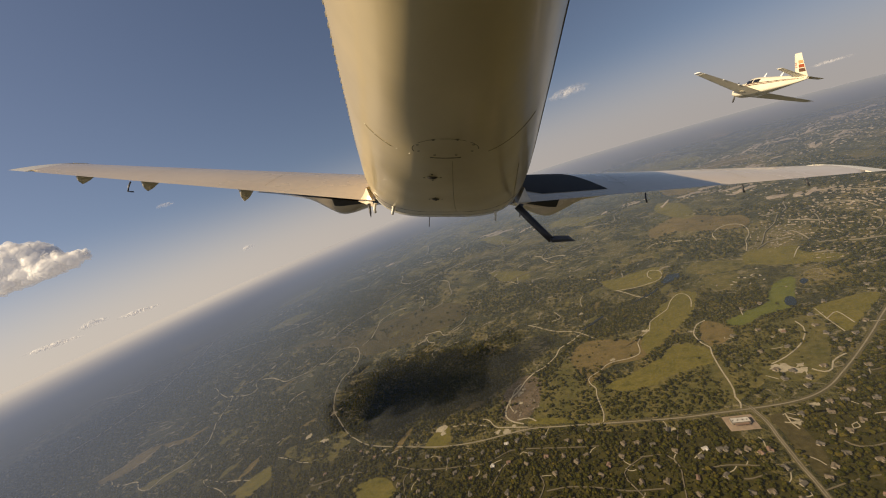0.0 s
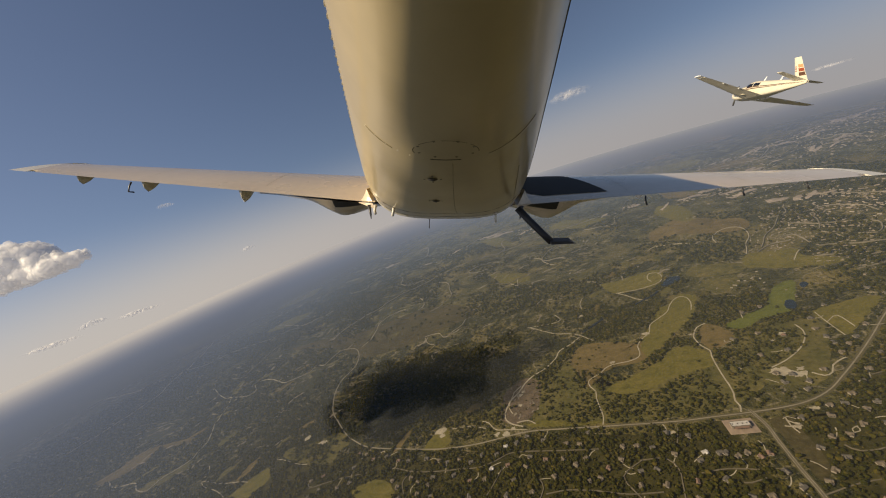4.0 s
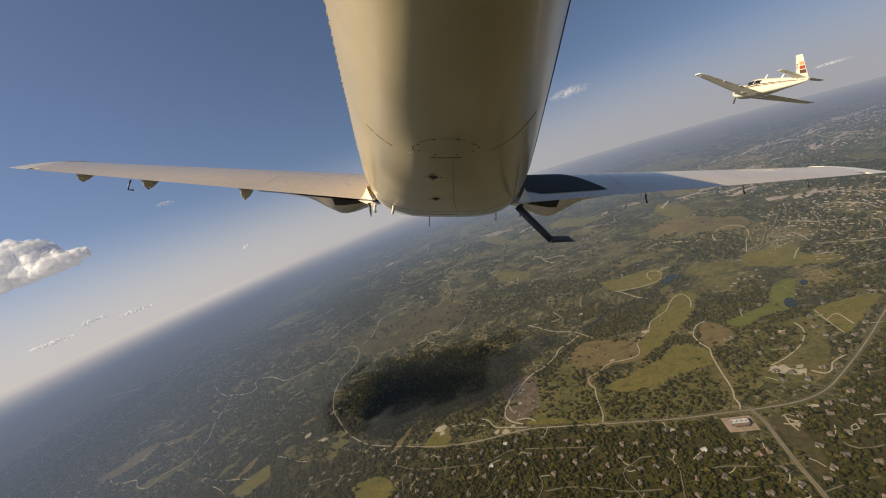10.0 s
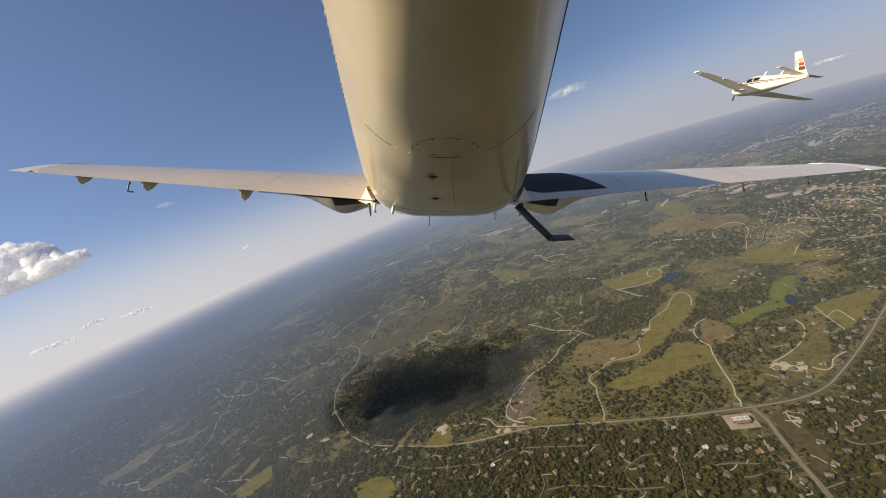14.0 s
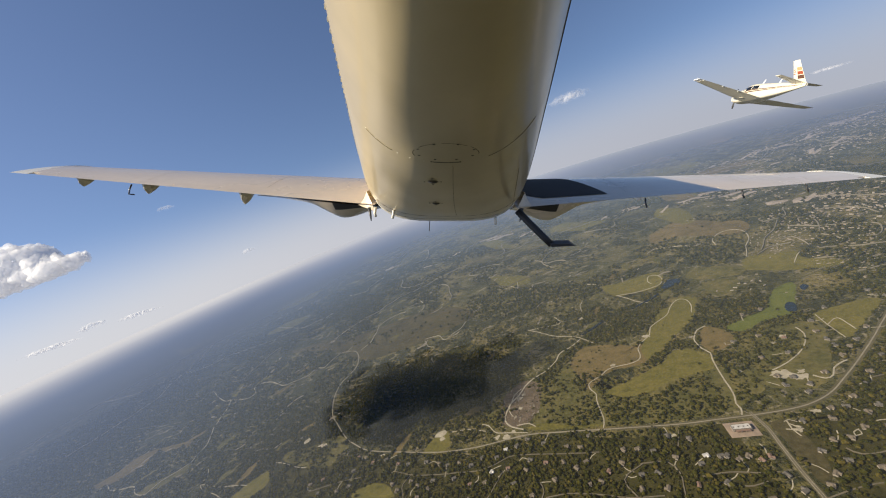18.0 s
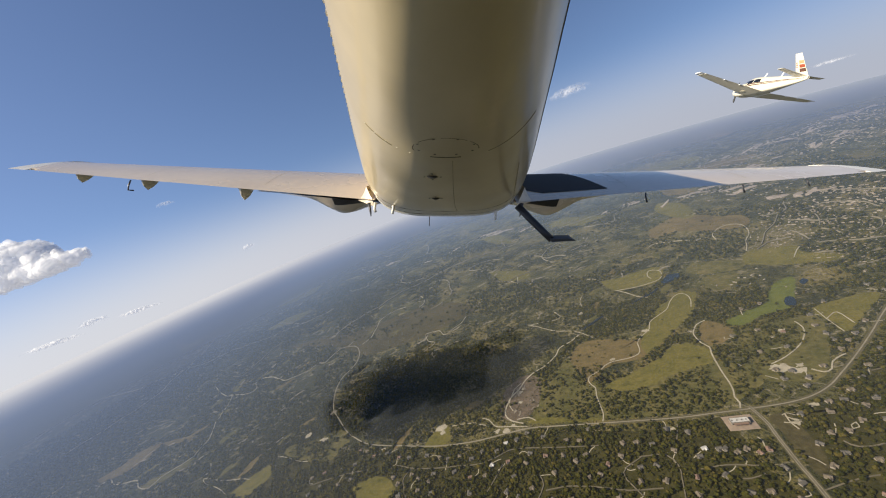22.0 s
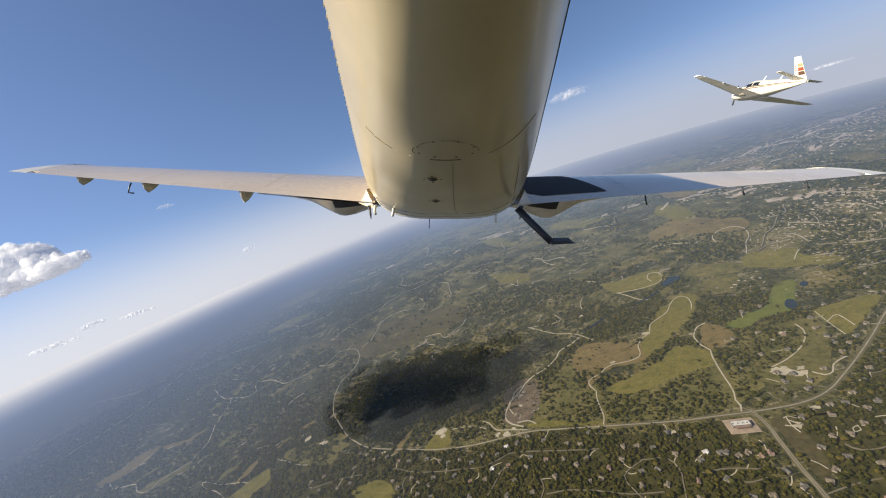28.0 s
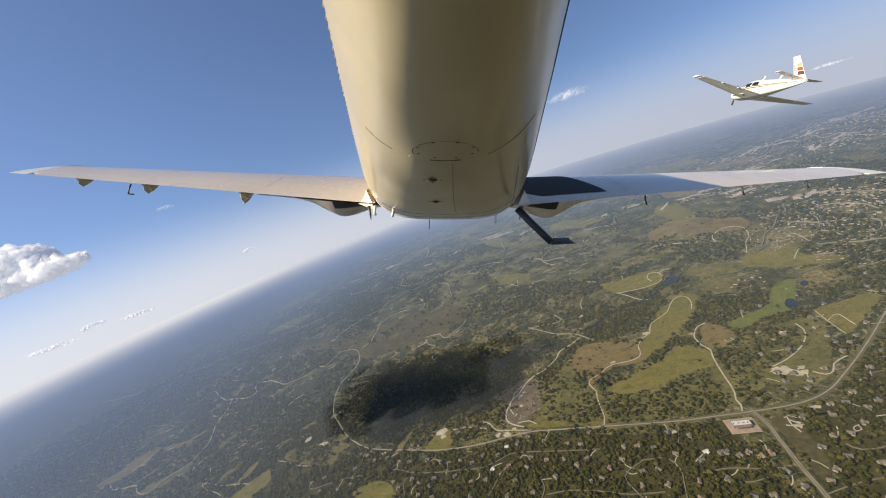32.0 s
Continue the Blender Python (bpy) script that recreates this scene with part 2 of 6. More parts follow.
l.new(sum3.outputs[0], cover.inputs[0])
land = mixed(n, l, cover.outputs[0], wood.outputs[0], meadow)
# limestone ledges that follow the lie of the slopes
slope = tex(n, l, "ShaderNodeTexNoise", 0.0026, detail=5, rough=0.5, squash=((1, 2.0, 1), 0.5))
steps_ = n.new("ShaderNodeMath")
steps_.operation = "MULTIPLY"
steps_.inputs[1].default_value = 21
l.new(slope.outputs["Fac"], steps_.inputs[0])
saw = n.new("ShaderNodeMath")
saw.operation = "FRACT"
l.new(steps_.outputs[0], saw.inputs[0])
ledge = ramp(n, [(0.0, (0, 0, 0)), (0.36, (0, 0, 0)), (0.48, (1, 1, 1)), (0.60, (0, 0, 0)), (1.0, (0, 0, 0))])
l.new(saw.outputs[0], ledge.inputs[0])
broken = ramp(n, [(0.40, (0, 0, 0)), (0.54, (0.8, 0.8, 0.8))])
l.new(mid.outputs["Fac"], broken.inputs[0])
bare_rock = mixed(n, l, 1.0, ledge.outputs[0], broken.outputs[0], "MULTIPLY")
rock = n.new("ShaderNodeSeparateColor")
l.new(bare_rock, rock.inputs[0])
l.new(mixed(n, l, rock.outputs[0], land, (0.225, 0.188, 0.122)), b.inputs["Base Color"])
b.inputs["Roughness"].default_value = 0.97
b.inputs["Specular IOR Level"].default_value = 0.1
bumped(n, l, b, fine.outputs["Fac"], 0.9, 9.0)

# distance haze painted on a thin sheet: tint and opacity follow ground distance
haze = bpy.data.materials.new("painted_haze")
haze.use_nodes = True
n, l = haze.node_tree.nodes, haze.node_tree.links
n.remove(n["Principled BSDF"])
diff = n.new("ShaderNodeBsdfDiffuse")
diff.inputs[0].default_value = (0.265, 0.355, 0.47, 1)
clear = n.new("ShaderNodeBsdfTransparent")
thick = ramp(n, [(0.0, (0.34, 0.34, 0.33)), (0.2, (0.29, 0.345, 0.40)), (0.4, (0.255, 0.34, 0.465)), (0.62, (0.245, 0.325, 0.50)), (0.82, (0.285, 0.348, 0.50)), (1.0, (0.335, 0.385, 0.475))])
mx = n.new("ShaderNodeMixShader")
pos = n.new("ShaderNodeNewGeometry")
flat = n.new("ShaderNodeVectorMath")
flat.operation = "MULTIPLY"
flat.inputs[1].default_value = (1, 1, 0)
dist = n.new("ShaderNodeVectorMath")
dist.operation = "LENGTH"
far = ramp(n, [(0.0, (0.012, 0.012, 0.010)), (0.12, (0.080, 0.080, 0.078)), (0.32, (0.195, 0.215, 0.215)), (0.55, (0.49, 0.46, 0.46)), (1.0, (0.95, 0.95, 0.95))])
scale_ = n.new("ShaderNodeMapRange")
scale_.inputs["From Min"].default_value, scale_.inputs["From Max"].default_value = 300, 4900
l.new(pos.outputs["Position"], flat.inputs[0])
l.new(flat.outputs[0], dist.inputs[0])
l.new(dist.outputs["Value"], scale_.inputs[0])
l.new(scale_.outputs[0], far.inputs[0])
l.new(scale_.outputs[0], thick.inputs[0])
# painted paling toward the horizon rim, strongest in the west
rim_far = n.new("ShaderNodeMapRange")
rim_far.interpolation_type = "SMOOTHSTEP"
rim_far.inputs["From Min"].default_value, rim_far.inputs["From Max"].default_value = 3050, 4880
l.new(dist.outputs["Value"], rim_far.inputs[0])
rim_side = n.new("ShaderNodeSeparateXYZ")
l.new(pos.outputs["Position"], rim_side.inputs[0])
rim_west = n.new("ShaderNodeMapRange")
rim_west.inputs["From Min"].default_value, rim_west.inputs["From Max"].default_value = 1800, -2600
l.new(rim_side.outputs["X"], rim_west.inputs[0])
rim = n.new("ShaderNodeMath")
rim.operation = "MULTIPLY"
l.new(rim_far.outputs[0], rim.inputs[0])
l.new(rim_west.outputs[0], rim.inputs[1])
# painted haze is denser and darker blue sunward, thinner in the east
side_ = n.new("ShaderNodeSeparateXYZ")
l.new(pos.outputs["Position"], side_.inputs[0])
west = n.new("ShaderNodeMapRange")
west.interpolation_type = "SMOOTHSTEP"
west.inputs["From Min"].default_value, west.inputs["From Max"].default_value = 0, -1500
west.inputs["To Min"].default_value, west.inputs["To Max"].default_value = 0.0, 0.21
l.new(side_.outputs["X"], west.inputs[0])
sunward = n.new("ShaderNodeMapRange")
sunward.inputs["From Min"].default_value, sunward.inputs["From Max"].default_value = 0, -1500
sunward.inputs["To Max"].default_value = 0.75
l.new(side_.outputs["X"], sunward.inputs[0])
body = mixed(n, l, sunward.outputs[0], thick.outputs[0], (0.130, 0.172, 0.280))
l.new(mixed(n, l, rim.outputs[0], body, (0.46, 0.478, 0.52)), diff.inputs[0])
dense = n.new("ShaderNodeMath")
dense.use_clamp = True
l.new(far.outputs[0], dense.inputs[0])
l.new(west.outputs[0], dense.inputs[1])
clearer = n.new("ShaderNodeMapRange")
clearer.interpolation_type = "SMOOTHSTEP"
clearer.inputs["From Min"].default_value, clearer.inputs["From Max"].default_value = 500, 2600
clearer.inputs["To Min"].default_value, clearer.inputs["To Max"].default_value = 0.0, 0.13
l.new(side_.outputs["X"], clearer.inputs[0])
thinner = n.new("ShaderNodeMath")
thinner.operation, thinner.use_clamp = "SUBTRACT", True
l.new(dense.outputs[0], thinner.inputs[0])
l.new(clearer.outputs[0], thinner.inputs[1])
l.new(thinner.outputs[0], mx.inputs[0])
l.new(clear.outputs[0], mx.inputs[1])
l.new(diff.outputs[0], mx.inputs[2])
l.new(mx.outputs[0], n["Material Output"].inputs[0])

def cloud_matter(name, body):
    """Droplets scatter light both back and through; thin edges let the sky behind show."""
    m = bpy.data.materials.new(name)
    m.use_nodes = True
    n, l = m.node_tree.nodes, m.node_tree.links
    n.remove(n["Principled BSDF"])
    back, through_ = n.new("ShaderNodeBsdfDiffuse"), n.new("ShaderNodeBsdfTranslucent")
    for q in (back, through_):
        q.inputs[0].default_value = (0.995, 0.992, 0.985, 1)
    both = n.new("ShaderNodeMixShader")
    both.inputs[0].default_value = 0.62
    l.new(back.outputs[0], both.inputs[1])
    l.new(through_.outputs[0], both.inputs[2])
    last = both
    if body < 1:
        gap = n.new("ShaderNodeBsdfTransparent")
        last = n.new("ShaderNodeMixShader")
        last.inputs[0].default_value = body
        l.new(gap.outputs[0], last.inputs[1])
        l.new(both.outputs[0], last.inputs[2])
    l.new(last.outputs[0], n["Material Output"].inputs[0])
    return m


def soft_cloud(name, most):
    """Fine droplets, thick at heart and thinning out to nothing at the ends and edges of the cloud."""
    m = cloud_matter(name, 0.5)
    n, l = m.node_tree.nodes, m.node_tree.links
    box_ = n.new("ShaderNodeTexCoord")
    centre = n.new("ShaderNodeVectorMath")
    centre.operation = "MULTIPLY_ADD"
    centre.inputs[1].default_value, centre.inputs[2].default_value = (2, 0, 2), (-1, 0, -1)
    l.new(box_.outputs["Generated"], centre.inputs[0])
    off = n.new("ShaderNodeVectorMath")
    off.operation = "LENGTH"
    l.new(centre.outputs[0], off.inputs[0])
    tatter = tex(n, l, "ShaderNodeTexNoise", 0.016, detail=5, rough=0.6)
    thin_ = n.new("ShaderNodeMath")
    thin_.operation = "MULTIPLY_ADD"
    thin_.inputs[1].default_value = 1.1
    l.new(tatter.outputs["Fac"], thin_.inputs[0])
    l.new(off.outputs["Value"], thin_.inputs[2])
    body_ = n.new("ShaderNodeMapRange")
    body_.interpolation_type = "SMOOTHSTEP"
    body_.inputs["From Min"].default_value, body_.inputs["From Max"].default_value = 0.55, 1.42
    body_.inputs["To Min"].default_value, body_.inputs["To Max"].default_value = most, 0.0
    l.new(thin_.outputs[0], body_.inputs[0])
    for q in n:
        if q.bl_idname == "ShaderNodeMixShader" and not q.inputs[0].is_linked and abs(q.inputs[0].default_value - 0.5) < 0.01:
            l.new(body_.outputs[0], q.inputs[0])
    return m


cloud_mist = soft_cloud("cloud_mist", 0.42)
cloud_tuft = soft_cloud("cloud_tuft", 0.75)
cloud_fringe = cloud_matter("cloud_fringe", 0.3)
cloud_heap, n, l, b = shader("cloud_heap")
b.inputs["Base Color"].default_value = (0.995, 0.992, 0.985, 1)
b.inputs["Roughness"].default_value = 1.0
b.inputs["Specular IOR Level"].default_value = 0.0
b.inputs["Subsurface Weight"].default_value = 1.0
b.inputs["Subsurface Radius"].default_value = (1.0, 1.0, 1.0)
b.inputs["Subsurface Scale"].default_value = 520.0
cloud_veil = cloud_matter("cloud_veil", 0.48)


# ---- builders ----
def mesh_of(name, verts, faces, smooth=False):
    me = bpy.data.meshes.new(name)
    me.from_pydata([tuple(v) for v in verts], [], [tuple(f) for f in faces])
    if smooth:
        me.polygons.foreach_set("use_smooth", [True] * len(me.polygons))
    me.update()
    return me


def bulk(name, verts, tris, mat, smooth=False):
    """A large triangle mesh from arrays."""
    me = bpy.data.meshes.new(name)
    me.vertices.add(len(verts))
    me.vertices.foreach_set("co", np.asarray(verts, np.float32).ravel())
    me.loops.add(len(tris) * 3)
    me.loops.foreach_set("vertex_index", np.asarray(tris, np.int32).ravel())
    me.polygons.add(len(tris))
    me.polygons.foreach_set("loop_start", np.arange(0, len(tris) * 3, 3, dtype=np.int32))
    me.update(calc_edges=True)
    me.polygons.foreach_set("use_smooth", np.full(len(tris), smooth))
    me.materials.append(mat)
    return new(name, me)


def part(name, me, material, parent, label=""):
    """Links a mesh (or a bmesh) as one part under a thing or under a part."""
    if isinstance(me, bmesh.types.BMesh):
        bm, me = me, bpy.data.meshes.new(name)
        bm.to_mesh(me)
        bm.free()
    if not me.materials:
        me.materials.append(material)
    ob = new(name, me)
    ob.parent = parent
    return tagged(ob, label)


def empty(name, m, label, category, group=""):
    e = new(name)
    e.matrix_world = m
    return tagged(e, label, category, group)


def hermite(table, y):
    """Row of a table of stations, smooth between its rows."""
    ys = [r[0] for r in table]
    y = min(max(y, ys[0]), ys[-1])
    i = max(k for k in range(len(ys) - 1) if ys[k] <= y)
    a, b2 = table[i], table[i + 1]
    before, after = table[max(i - 1, 0)], table[min(i + 2, len(table) - 1)]
    h = b2[0] - a[0]
    t = (y - a[0]) / h
    out = []
    for k in range(1, len(a)):
        ma = (b2[k] - before[k]) / (b2[0] - before[0]) * h
        mb = (after[k] - a[k]) / (after[0] - a[0]) * h
        out.append((2 * t**3 - 3 * t**2 + 1) * a[k] + (t**3 - 2 * t**2 + t) * ma + (3 * t**2 - 2 * t**3) * b2[k] + (t**3 - t**2) * mb)
    return out


def skin(table, y, angle, out=0.0):
    """Point of a fuselage skin: angle in degrees, -90 is the keel, 0 the starboard side; out: metres off the skin."""
    z0, w, h, *square = hermite(table, y)
    a = radians(angle)
    e = 2 / (square[0] if square else 3.0) if angle % 360 > 180 else 2 / 2.6
    c, s = math.cos(a), math.sin(a)
    return ((w + out) * math.copysign(abs(c) ** e, c), y, z0 + h / 2 + (h / 2 + out) * math.copysign(abs(s) ** e, s))


def fuselage(table, step=0.12, around=56):
    n_rows = int((table[-1][0] - table[0][0]) / step) + 1
    ys = np.linspace(table[0][0], table[-1][0], n_rows)
    verts = [skin(table, y, -90 + 360 * k / around) for y in ys for k in range(around)]
    faces = [(i * around + k, i * around + (k + 1) % around, (i + 1) * around + (k + 1) % around, (i + 1) * around + k)
             for i in range(n_rows - 1) for k in range(around)]
    faces += [tuple(range(around)), tuple((n_rows - 1) * around + k for k in reversed(range(around)))]
    return mesh_of("fuselage", verts, faces, True)


def skin_patch(table, y0, y1, a0, a1, out=0.004, ny=8, na=8, cut=None):
    """A thin panel lying on the fuselage skin; cut: how the ends lean, metres of y over the whole arc."""
    verts, faces = [], []
    for o in (out, out - 0.012):
        for i in range(ny + 1):
            for k in range(na + 1):
                y = y0 + (y1 - y0) * i / ny + (cut or 0) * k / na
                verts.append(skin(table, y, a0 + (a1 - a0) * k / na, o))
    m = (ny + 1) * (na + 1)
    for i in range(ny):
        for k in range(na):
            q = i * (na + 1) + k
            faces.append((q, q + 1, q + na + 2, q + na + 1))
    edge = [k for k in range(na + 1)] + [i * (na + 1) + na for i in range(1, ny + 1)] + \
           [ny * (na + 1) + k for k in range(na - 1, -1, -1)] + [i * (na + 1) for i in range(ny - 1, 0, -1)]
    faces += [(edge[j], edge[(j + 1) % len(edge)], edge[(j + 1) % len(edge)] + m, edge[j] + m) for j in range(len(edge))]
    bm = bmesh.new()
    mesh = mesh_of("panel", verts, faces, True)
    bm.from_mesh(mesh)
    bmesh.ops.recalc_face_normals(bm, faces=bm.faces)
    bm.to_mesh(mesh)
    bm.free()
    return mesh


def foil(t, upper, thick=0.15, camber=0.02):
    """Height of an aerofoil over its chord line; t from nose 0 to tail 1."""
    y = 5 * thick * (0.2969 * math.sqrt(t) - 0.126 * t - 0.3516 * t**2 + 0.2843 * t**3 - 0.1036 * t**4)
    return camber * 4 * t * (1 - t) + (y if upper else -y)


def wing_piece(root, tip, s0, s1, c0, c1, thick=0.15, n_s=6, n_c=10, drop=0.0, camber=0.02, droop=0.0, rake=0.0):
    """Piece of a wing between two span fractions and two chord fractions. root, tip: (x, y of nose, z of nose, y of tail, z of tail)."""
    verts, faces = [], []
    ring = [(c0 + (c1 - c0) * k / n_c, True) for k in range(n_c + 1)] + [(c1 + (c0 - c1) * k / n_c, False) for k in range(n_c + 1)]
    for i in range(n_s + 1):
        s = s0 + (s1 - s0) * i / n_s
        x, yn, zn, yt, zt = [a + (b2 - a) * s for a, b2 in zip(root, tip)]
        chord = math.hypot(yn - yt, zn - zt)
        for t, upper in ring:
            tt = t * t * (3 - 2 * t) * 0.35 + t * 0.65 if c0 == 0 else t
            h = foil(max(tt, 0), upper, thick * (1 - 0.2 * s), camber)
            verts.append((x - math.copysign(rake * (1 - tt) * i / n_s, x), yn + (yt - yn) * tt, zn + (zt - zn) * tt + h * chord - drop - droop * (tt - c0) / (c1 - c0)))
    m = len(ring)
    for i in range(n_s):
        for k in range(m):
            faces.append((i * m + k, i * m + (k + 1) % m, (i + 1) * m + (k + 1) % m, (i + 1) * m + k))
    faces += [tuple(range(m)), tuple(n_s * m + k for k in reversed(range(m)))]
    bm = bmesh.new()
    me = mesh_of("wing", verts, faces, False)
    bm.from_mesh(me)
    bmesh.ops.remove_doubles(bm, verts=bm.verts, dist=0.0008)
    bmesh.ops.recalc_face_normals(bm, faces=bm.faces)
    for f in bm.faces:
        f.smooth = len(f.verts) == 4
    for e in bm.edges:
        e.smooth = len(e.link_faces) == 2 and e.calc_face_angle(0) < radians(32)
    bm.to_mesh(me)
    bm.free()
    return me


def tube(points, radius, flat=1.0, sides=10, tip=1.0):
    """A round or flattened bar along a few points."""
    pts = [Vector(p) for p in points]
    verts, faces = [], []
    for i, p in enumerate(pts):
        d = (pts[min(i + 1, len(pts) - 1)] - pts[max(i - 1, 0)]).normalized()
        ax = d.cross(Vector((0, 1, 0.1))).normalized()
        ay = d.cross(ax)
        rad = radius * (1 + (tip - 1) * i / (len(pts) - 1))
        verts += [p + ax * rad * flat * math.cos(2 * math.pi * k / sides) + ay * rad * math.sin(2 * math.pi * k / sides) for k in range(sides)]
    for i in range(len(pts) - 1):
        faces += [(i * sides + k, i * sides + (k + 1) % sides, (i + 1) * sides + (k + 1) % sides, (i + 1) * sides + k) for k in range(sides)]
    faces += [tuple(reversed(range(sides))), tuple((len(pts) - 1) * sides + k for k in range(sides))]
    return mesh_of("bar", verts, faces, True)


def teardrop(length, width, depth, round_foot=True):
    """A hinge fairing: a pointed blister that hangs below, its nose forward at +y."""
    verts, faces, rows, cols = [], [], 10, 9
    for i in range(rows + 1):
        t = i / rows
        w = width / 2 * math.sin(math.pi * min(t * 0.9 + 0.08, 1)) ** 0.8
        d = depth * (math.sin(math.pi * min(t * 0.86 + 0.07, 1)) ** 1.1)
        for k in range(cols + 1):
            a = math.pi * k / cols
            below = math.sin(a) ** 0.8 if round_foot else (1 - abs(math.cos(a))) ** 0.85
            verts.append((w * math.cos(a), length * (0.5 - t), -d * below))
    for i in range(rows):
        for k in range(cols):
            q = i * (cols + 1) + k
            faces.append((q, q + cols + 1, q + cols + 2, q + 1))
        faces.append((i * (cols + 1), i * (cols + 1) + cols, (i + 1) * (cols + 1) + cols, (i + 1) * (cols + 1)))
    faces += [tuple(range(cols + 1)), tuple(rows * (cols + 1) + k for k in reversed(range(cols + 1)))]
    return mesh_of("fairing", verts, faces, True)


def vee_fairing(length, width, depth):
    """A pointed keel: V-shaped across, deepest near its rear, its tip rounded."""
    verts, faces, rows_ = [], [], 13
    shape = [(-1, 0), (-0.52, -0.16), (-0.27, -0.60), (-0.17, -0.93), (0, -1), (0.17, -0.93), (0.27, -0.60), (0.52, -0.16), (1, 0)]
    for i in range(rows_):
        t = i / (rows_ - 1)
        y = -length * 0.25 + length * t
        w = width / 2 * min(1, 0.22 + 2.0 * t) * (1 - 0.75 * max(0, t - 0.4) / 0.6)
        d = depth * (min(1, 0.62 + 2.4 * t) if t < 0.16 else 1 - 0.95 * ((t - 0.16) / 0.84) ** 1.3)
        verts += [(w * u + 0.03 * width * (-v), y, d * v + 0.01) for u, v in shape]
    m = len(shape)
    for i in range(rows_ - 1):
        faces += [(i * m + k, i * m + k + 1, (i + 1) * m + k + 1, (i + 1) * m + k) for k in range(m - 1)]
    faces += [tuple(range(m - 1, -1, -1)), tuple((rows_ - 1) * m + k for k in range(m))]
    return mesh_of("vee", verts, faces)


def dome(radius, height, sides=10, rings=4):
    """A low rivet or screw head facing -z."""
    verts = [(0, 0, -height)]
    faces = []
    for j in range(1, rings + 1):
        a = math.pi / 2 * j / rings
        verts += [(radius * math.sin(a) * math.cos(2 * math.pi * k / sides), radius * math.sin(a) * math.sin(2 * math.pi * k / sides), -height * math.cos(a)) for k in range(sides)]
    faces += [(0, 1 + (k + 1) % sides, 1 + k) for k in range(sides)]
    for j in range(rings - 1):
        faces += [(1 + j * sides + k, 1 + j * sides + (k + 1) % sides, 1 + (j + 1) * sides + (k + 1) % sides, 1 + (j + 1) * sides + k) for k in range(sides)]
    return mesh_of("head", verts, faces, True)


def blade(length, chord, twist0, twist1):
    """A propeller blade along +z, turned from its hub to its tip."""
    verts, faces, rows = [], [], 10
    prof = [(-0.5, 0), (-0.3, 0.07), (0.1, 0.09), (0.5, 0.0), (0.1, -0.04), (-0.3, -0.05)]
    for i in range(rows + 1):
        t = i / rows
        ch = chord * (0.55 + 1.0 * t - 0.65 * t**2) * (1 if i < rows else 0.55)
        a = radians(twist0 + (twist1 - twist0) * t)
        for u, v in prof:
            x, y = u * ch, v * ch * (1.4 - t)
            verts.append((x * math.cos(a) - y * math.sin(a), x * math.sin(a) + y * math.cos(a), 0.1 + (length - 0.1) * t))
    m = len(prof)
    for i in range(rows):
        faces += [(i * m + k, i * m + (k + 1) % m, (i + 1) * m + (k + 1) % m, (i + 1) * m + k) for k in range(m)]
    faces += [tuple(reversed(range(m))), tuple(rows * m + k for k in range(m))]
    return mesh_of("blade", verts, faces, True)


def cone(radius, length, sides=20, rings=6):
    """A spinner, its point at +y."""
    verts, faces = [], []
    for j in range(rings):
        t = j / rings
        rad = radius * math.sqrt(1 - t**1.7)
        verts += [(rad * math.cos(2 * math.pi * k / sides), length * t, rad * math.sin(2 * math.pi * k / sides)) for k in range(sides)]
    verts.append((0, length, 0))
    for j in range(rings - 1):
        faces += [(j * sides + k, j * sides + (k + 1) % sides, (j + 1) * sides + (k + 1) % sides, (j + 1) * sides + k) for k in range(sides)]
    top = (rings - 1) * sides
    faces += [(top + k, top + (k + 1) % sides, len(verts) - 1) for k in range(sides)] + [tuple(reversed(range(sides)))]
    return mesh_of("spinner", verts, faces, True)


def fin_piece(rows, thick):
    """Upright tail surface. rows: (z, y of nose, y of tail), from foot to top."""
    verts, faces, nc = [], [], 8
    for z, yn, yt in rows:
        ring = [(k / nc, 1) for k in range(nc + 1)] + [(1 - k / nc, -1) for k in range(nc + 1)]
        for t, side in ring:
            verts.append((side * (foil(t, True, thick, 0) * (yn - yt)), yn + (yt - yn) * t, z))
    m = 2 * nc + 2
    for i in range(len(rows) - 1):
        faces += [(i * m + k, i * m + (k + 1) % m, (i + 1) * m + (k + 1) % m, (i + 1) * m + k) for k in range(m)]
    faces += [tuple(range(m)), tuple((len(rows) - 1) * m + k for k in reversed(range(m)))]
    return mesh_of("fin", verts, faces, False)


# ---- the aircraft that carries the camera ----
own = empty("light_aircraft", CRAFT, "cream and white low-wing light aircraft seen along its belly", "aircraft")
OWN = [(-0.9, 0.6, 0.1, 0.36, 2.1), (0.0, 0.38, 0.165, 0.5, 2.1), (0.6, 0.22, 0.236, 0.62, 2.1), (1.5, -0.06, 0.415, 0.85, 2.25),
       (2.5, -0.36, 0.61, 1.08, 2.7), (3.2, -0.535, 0.72, 1.13, 3.3), (3.8, -0.66, 0.755, 1.22, 3.6), (4.4, -0.74, 0.755, 1.3, 3.6),
       (5.2, -0.75, 0.72, 1.16, 3.2), (5.8, -0.68, 0.64, 1.0, 2.8), (6.25, -0.55, 0.46, 0.72, 2.5)]
part("fuselage", fuselage(OWN, 0.1, 72), cream, own, "cream painted fuselage belly with a soft gloss")

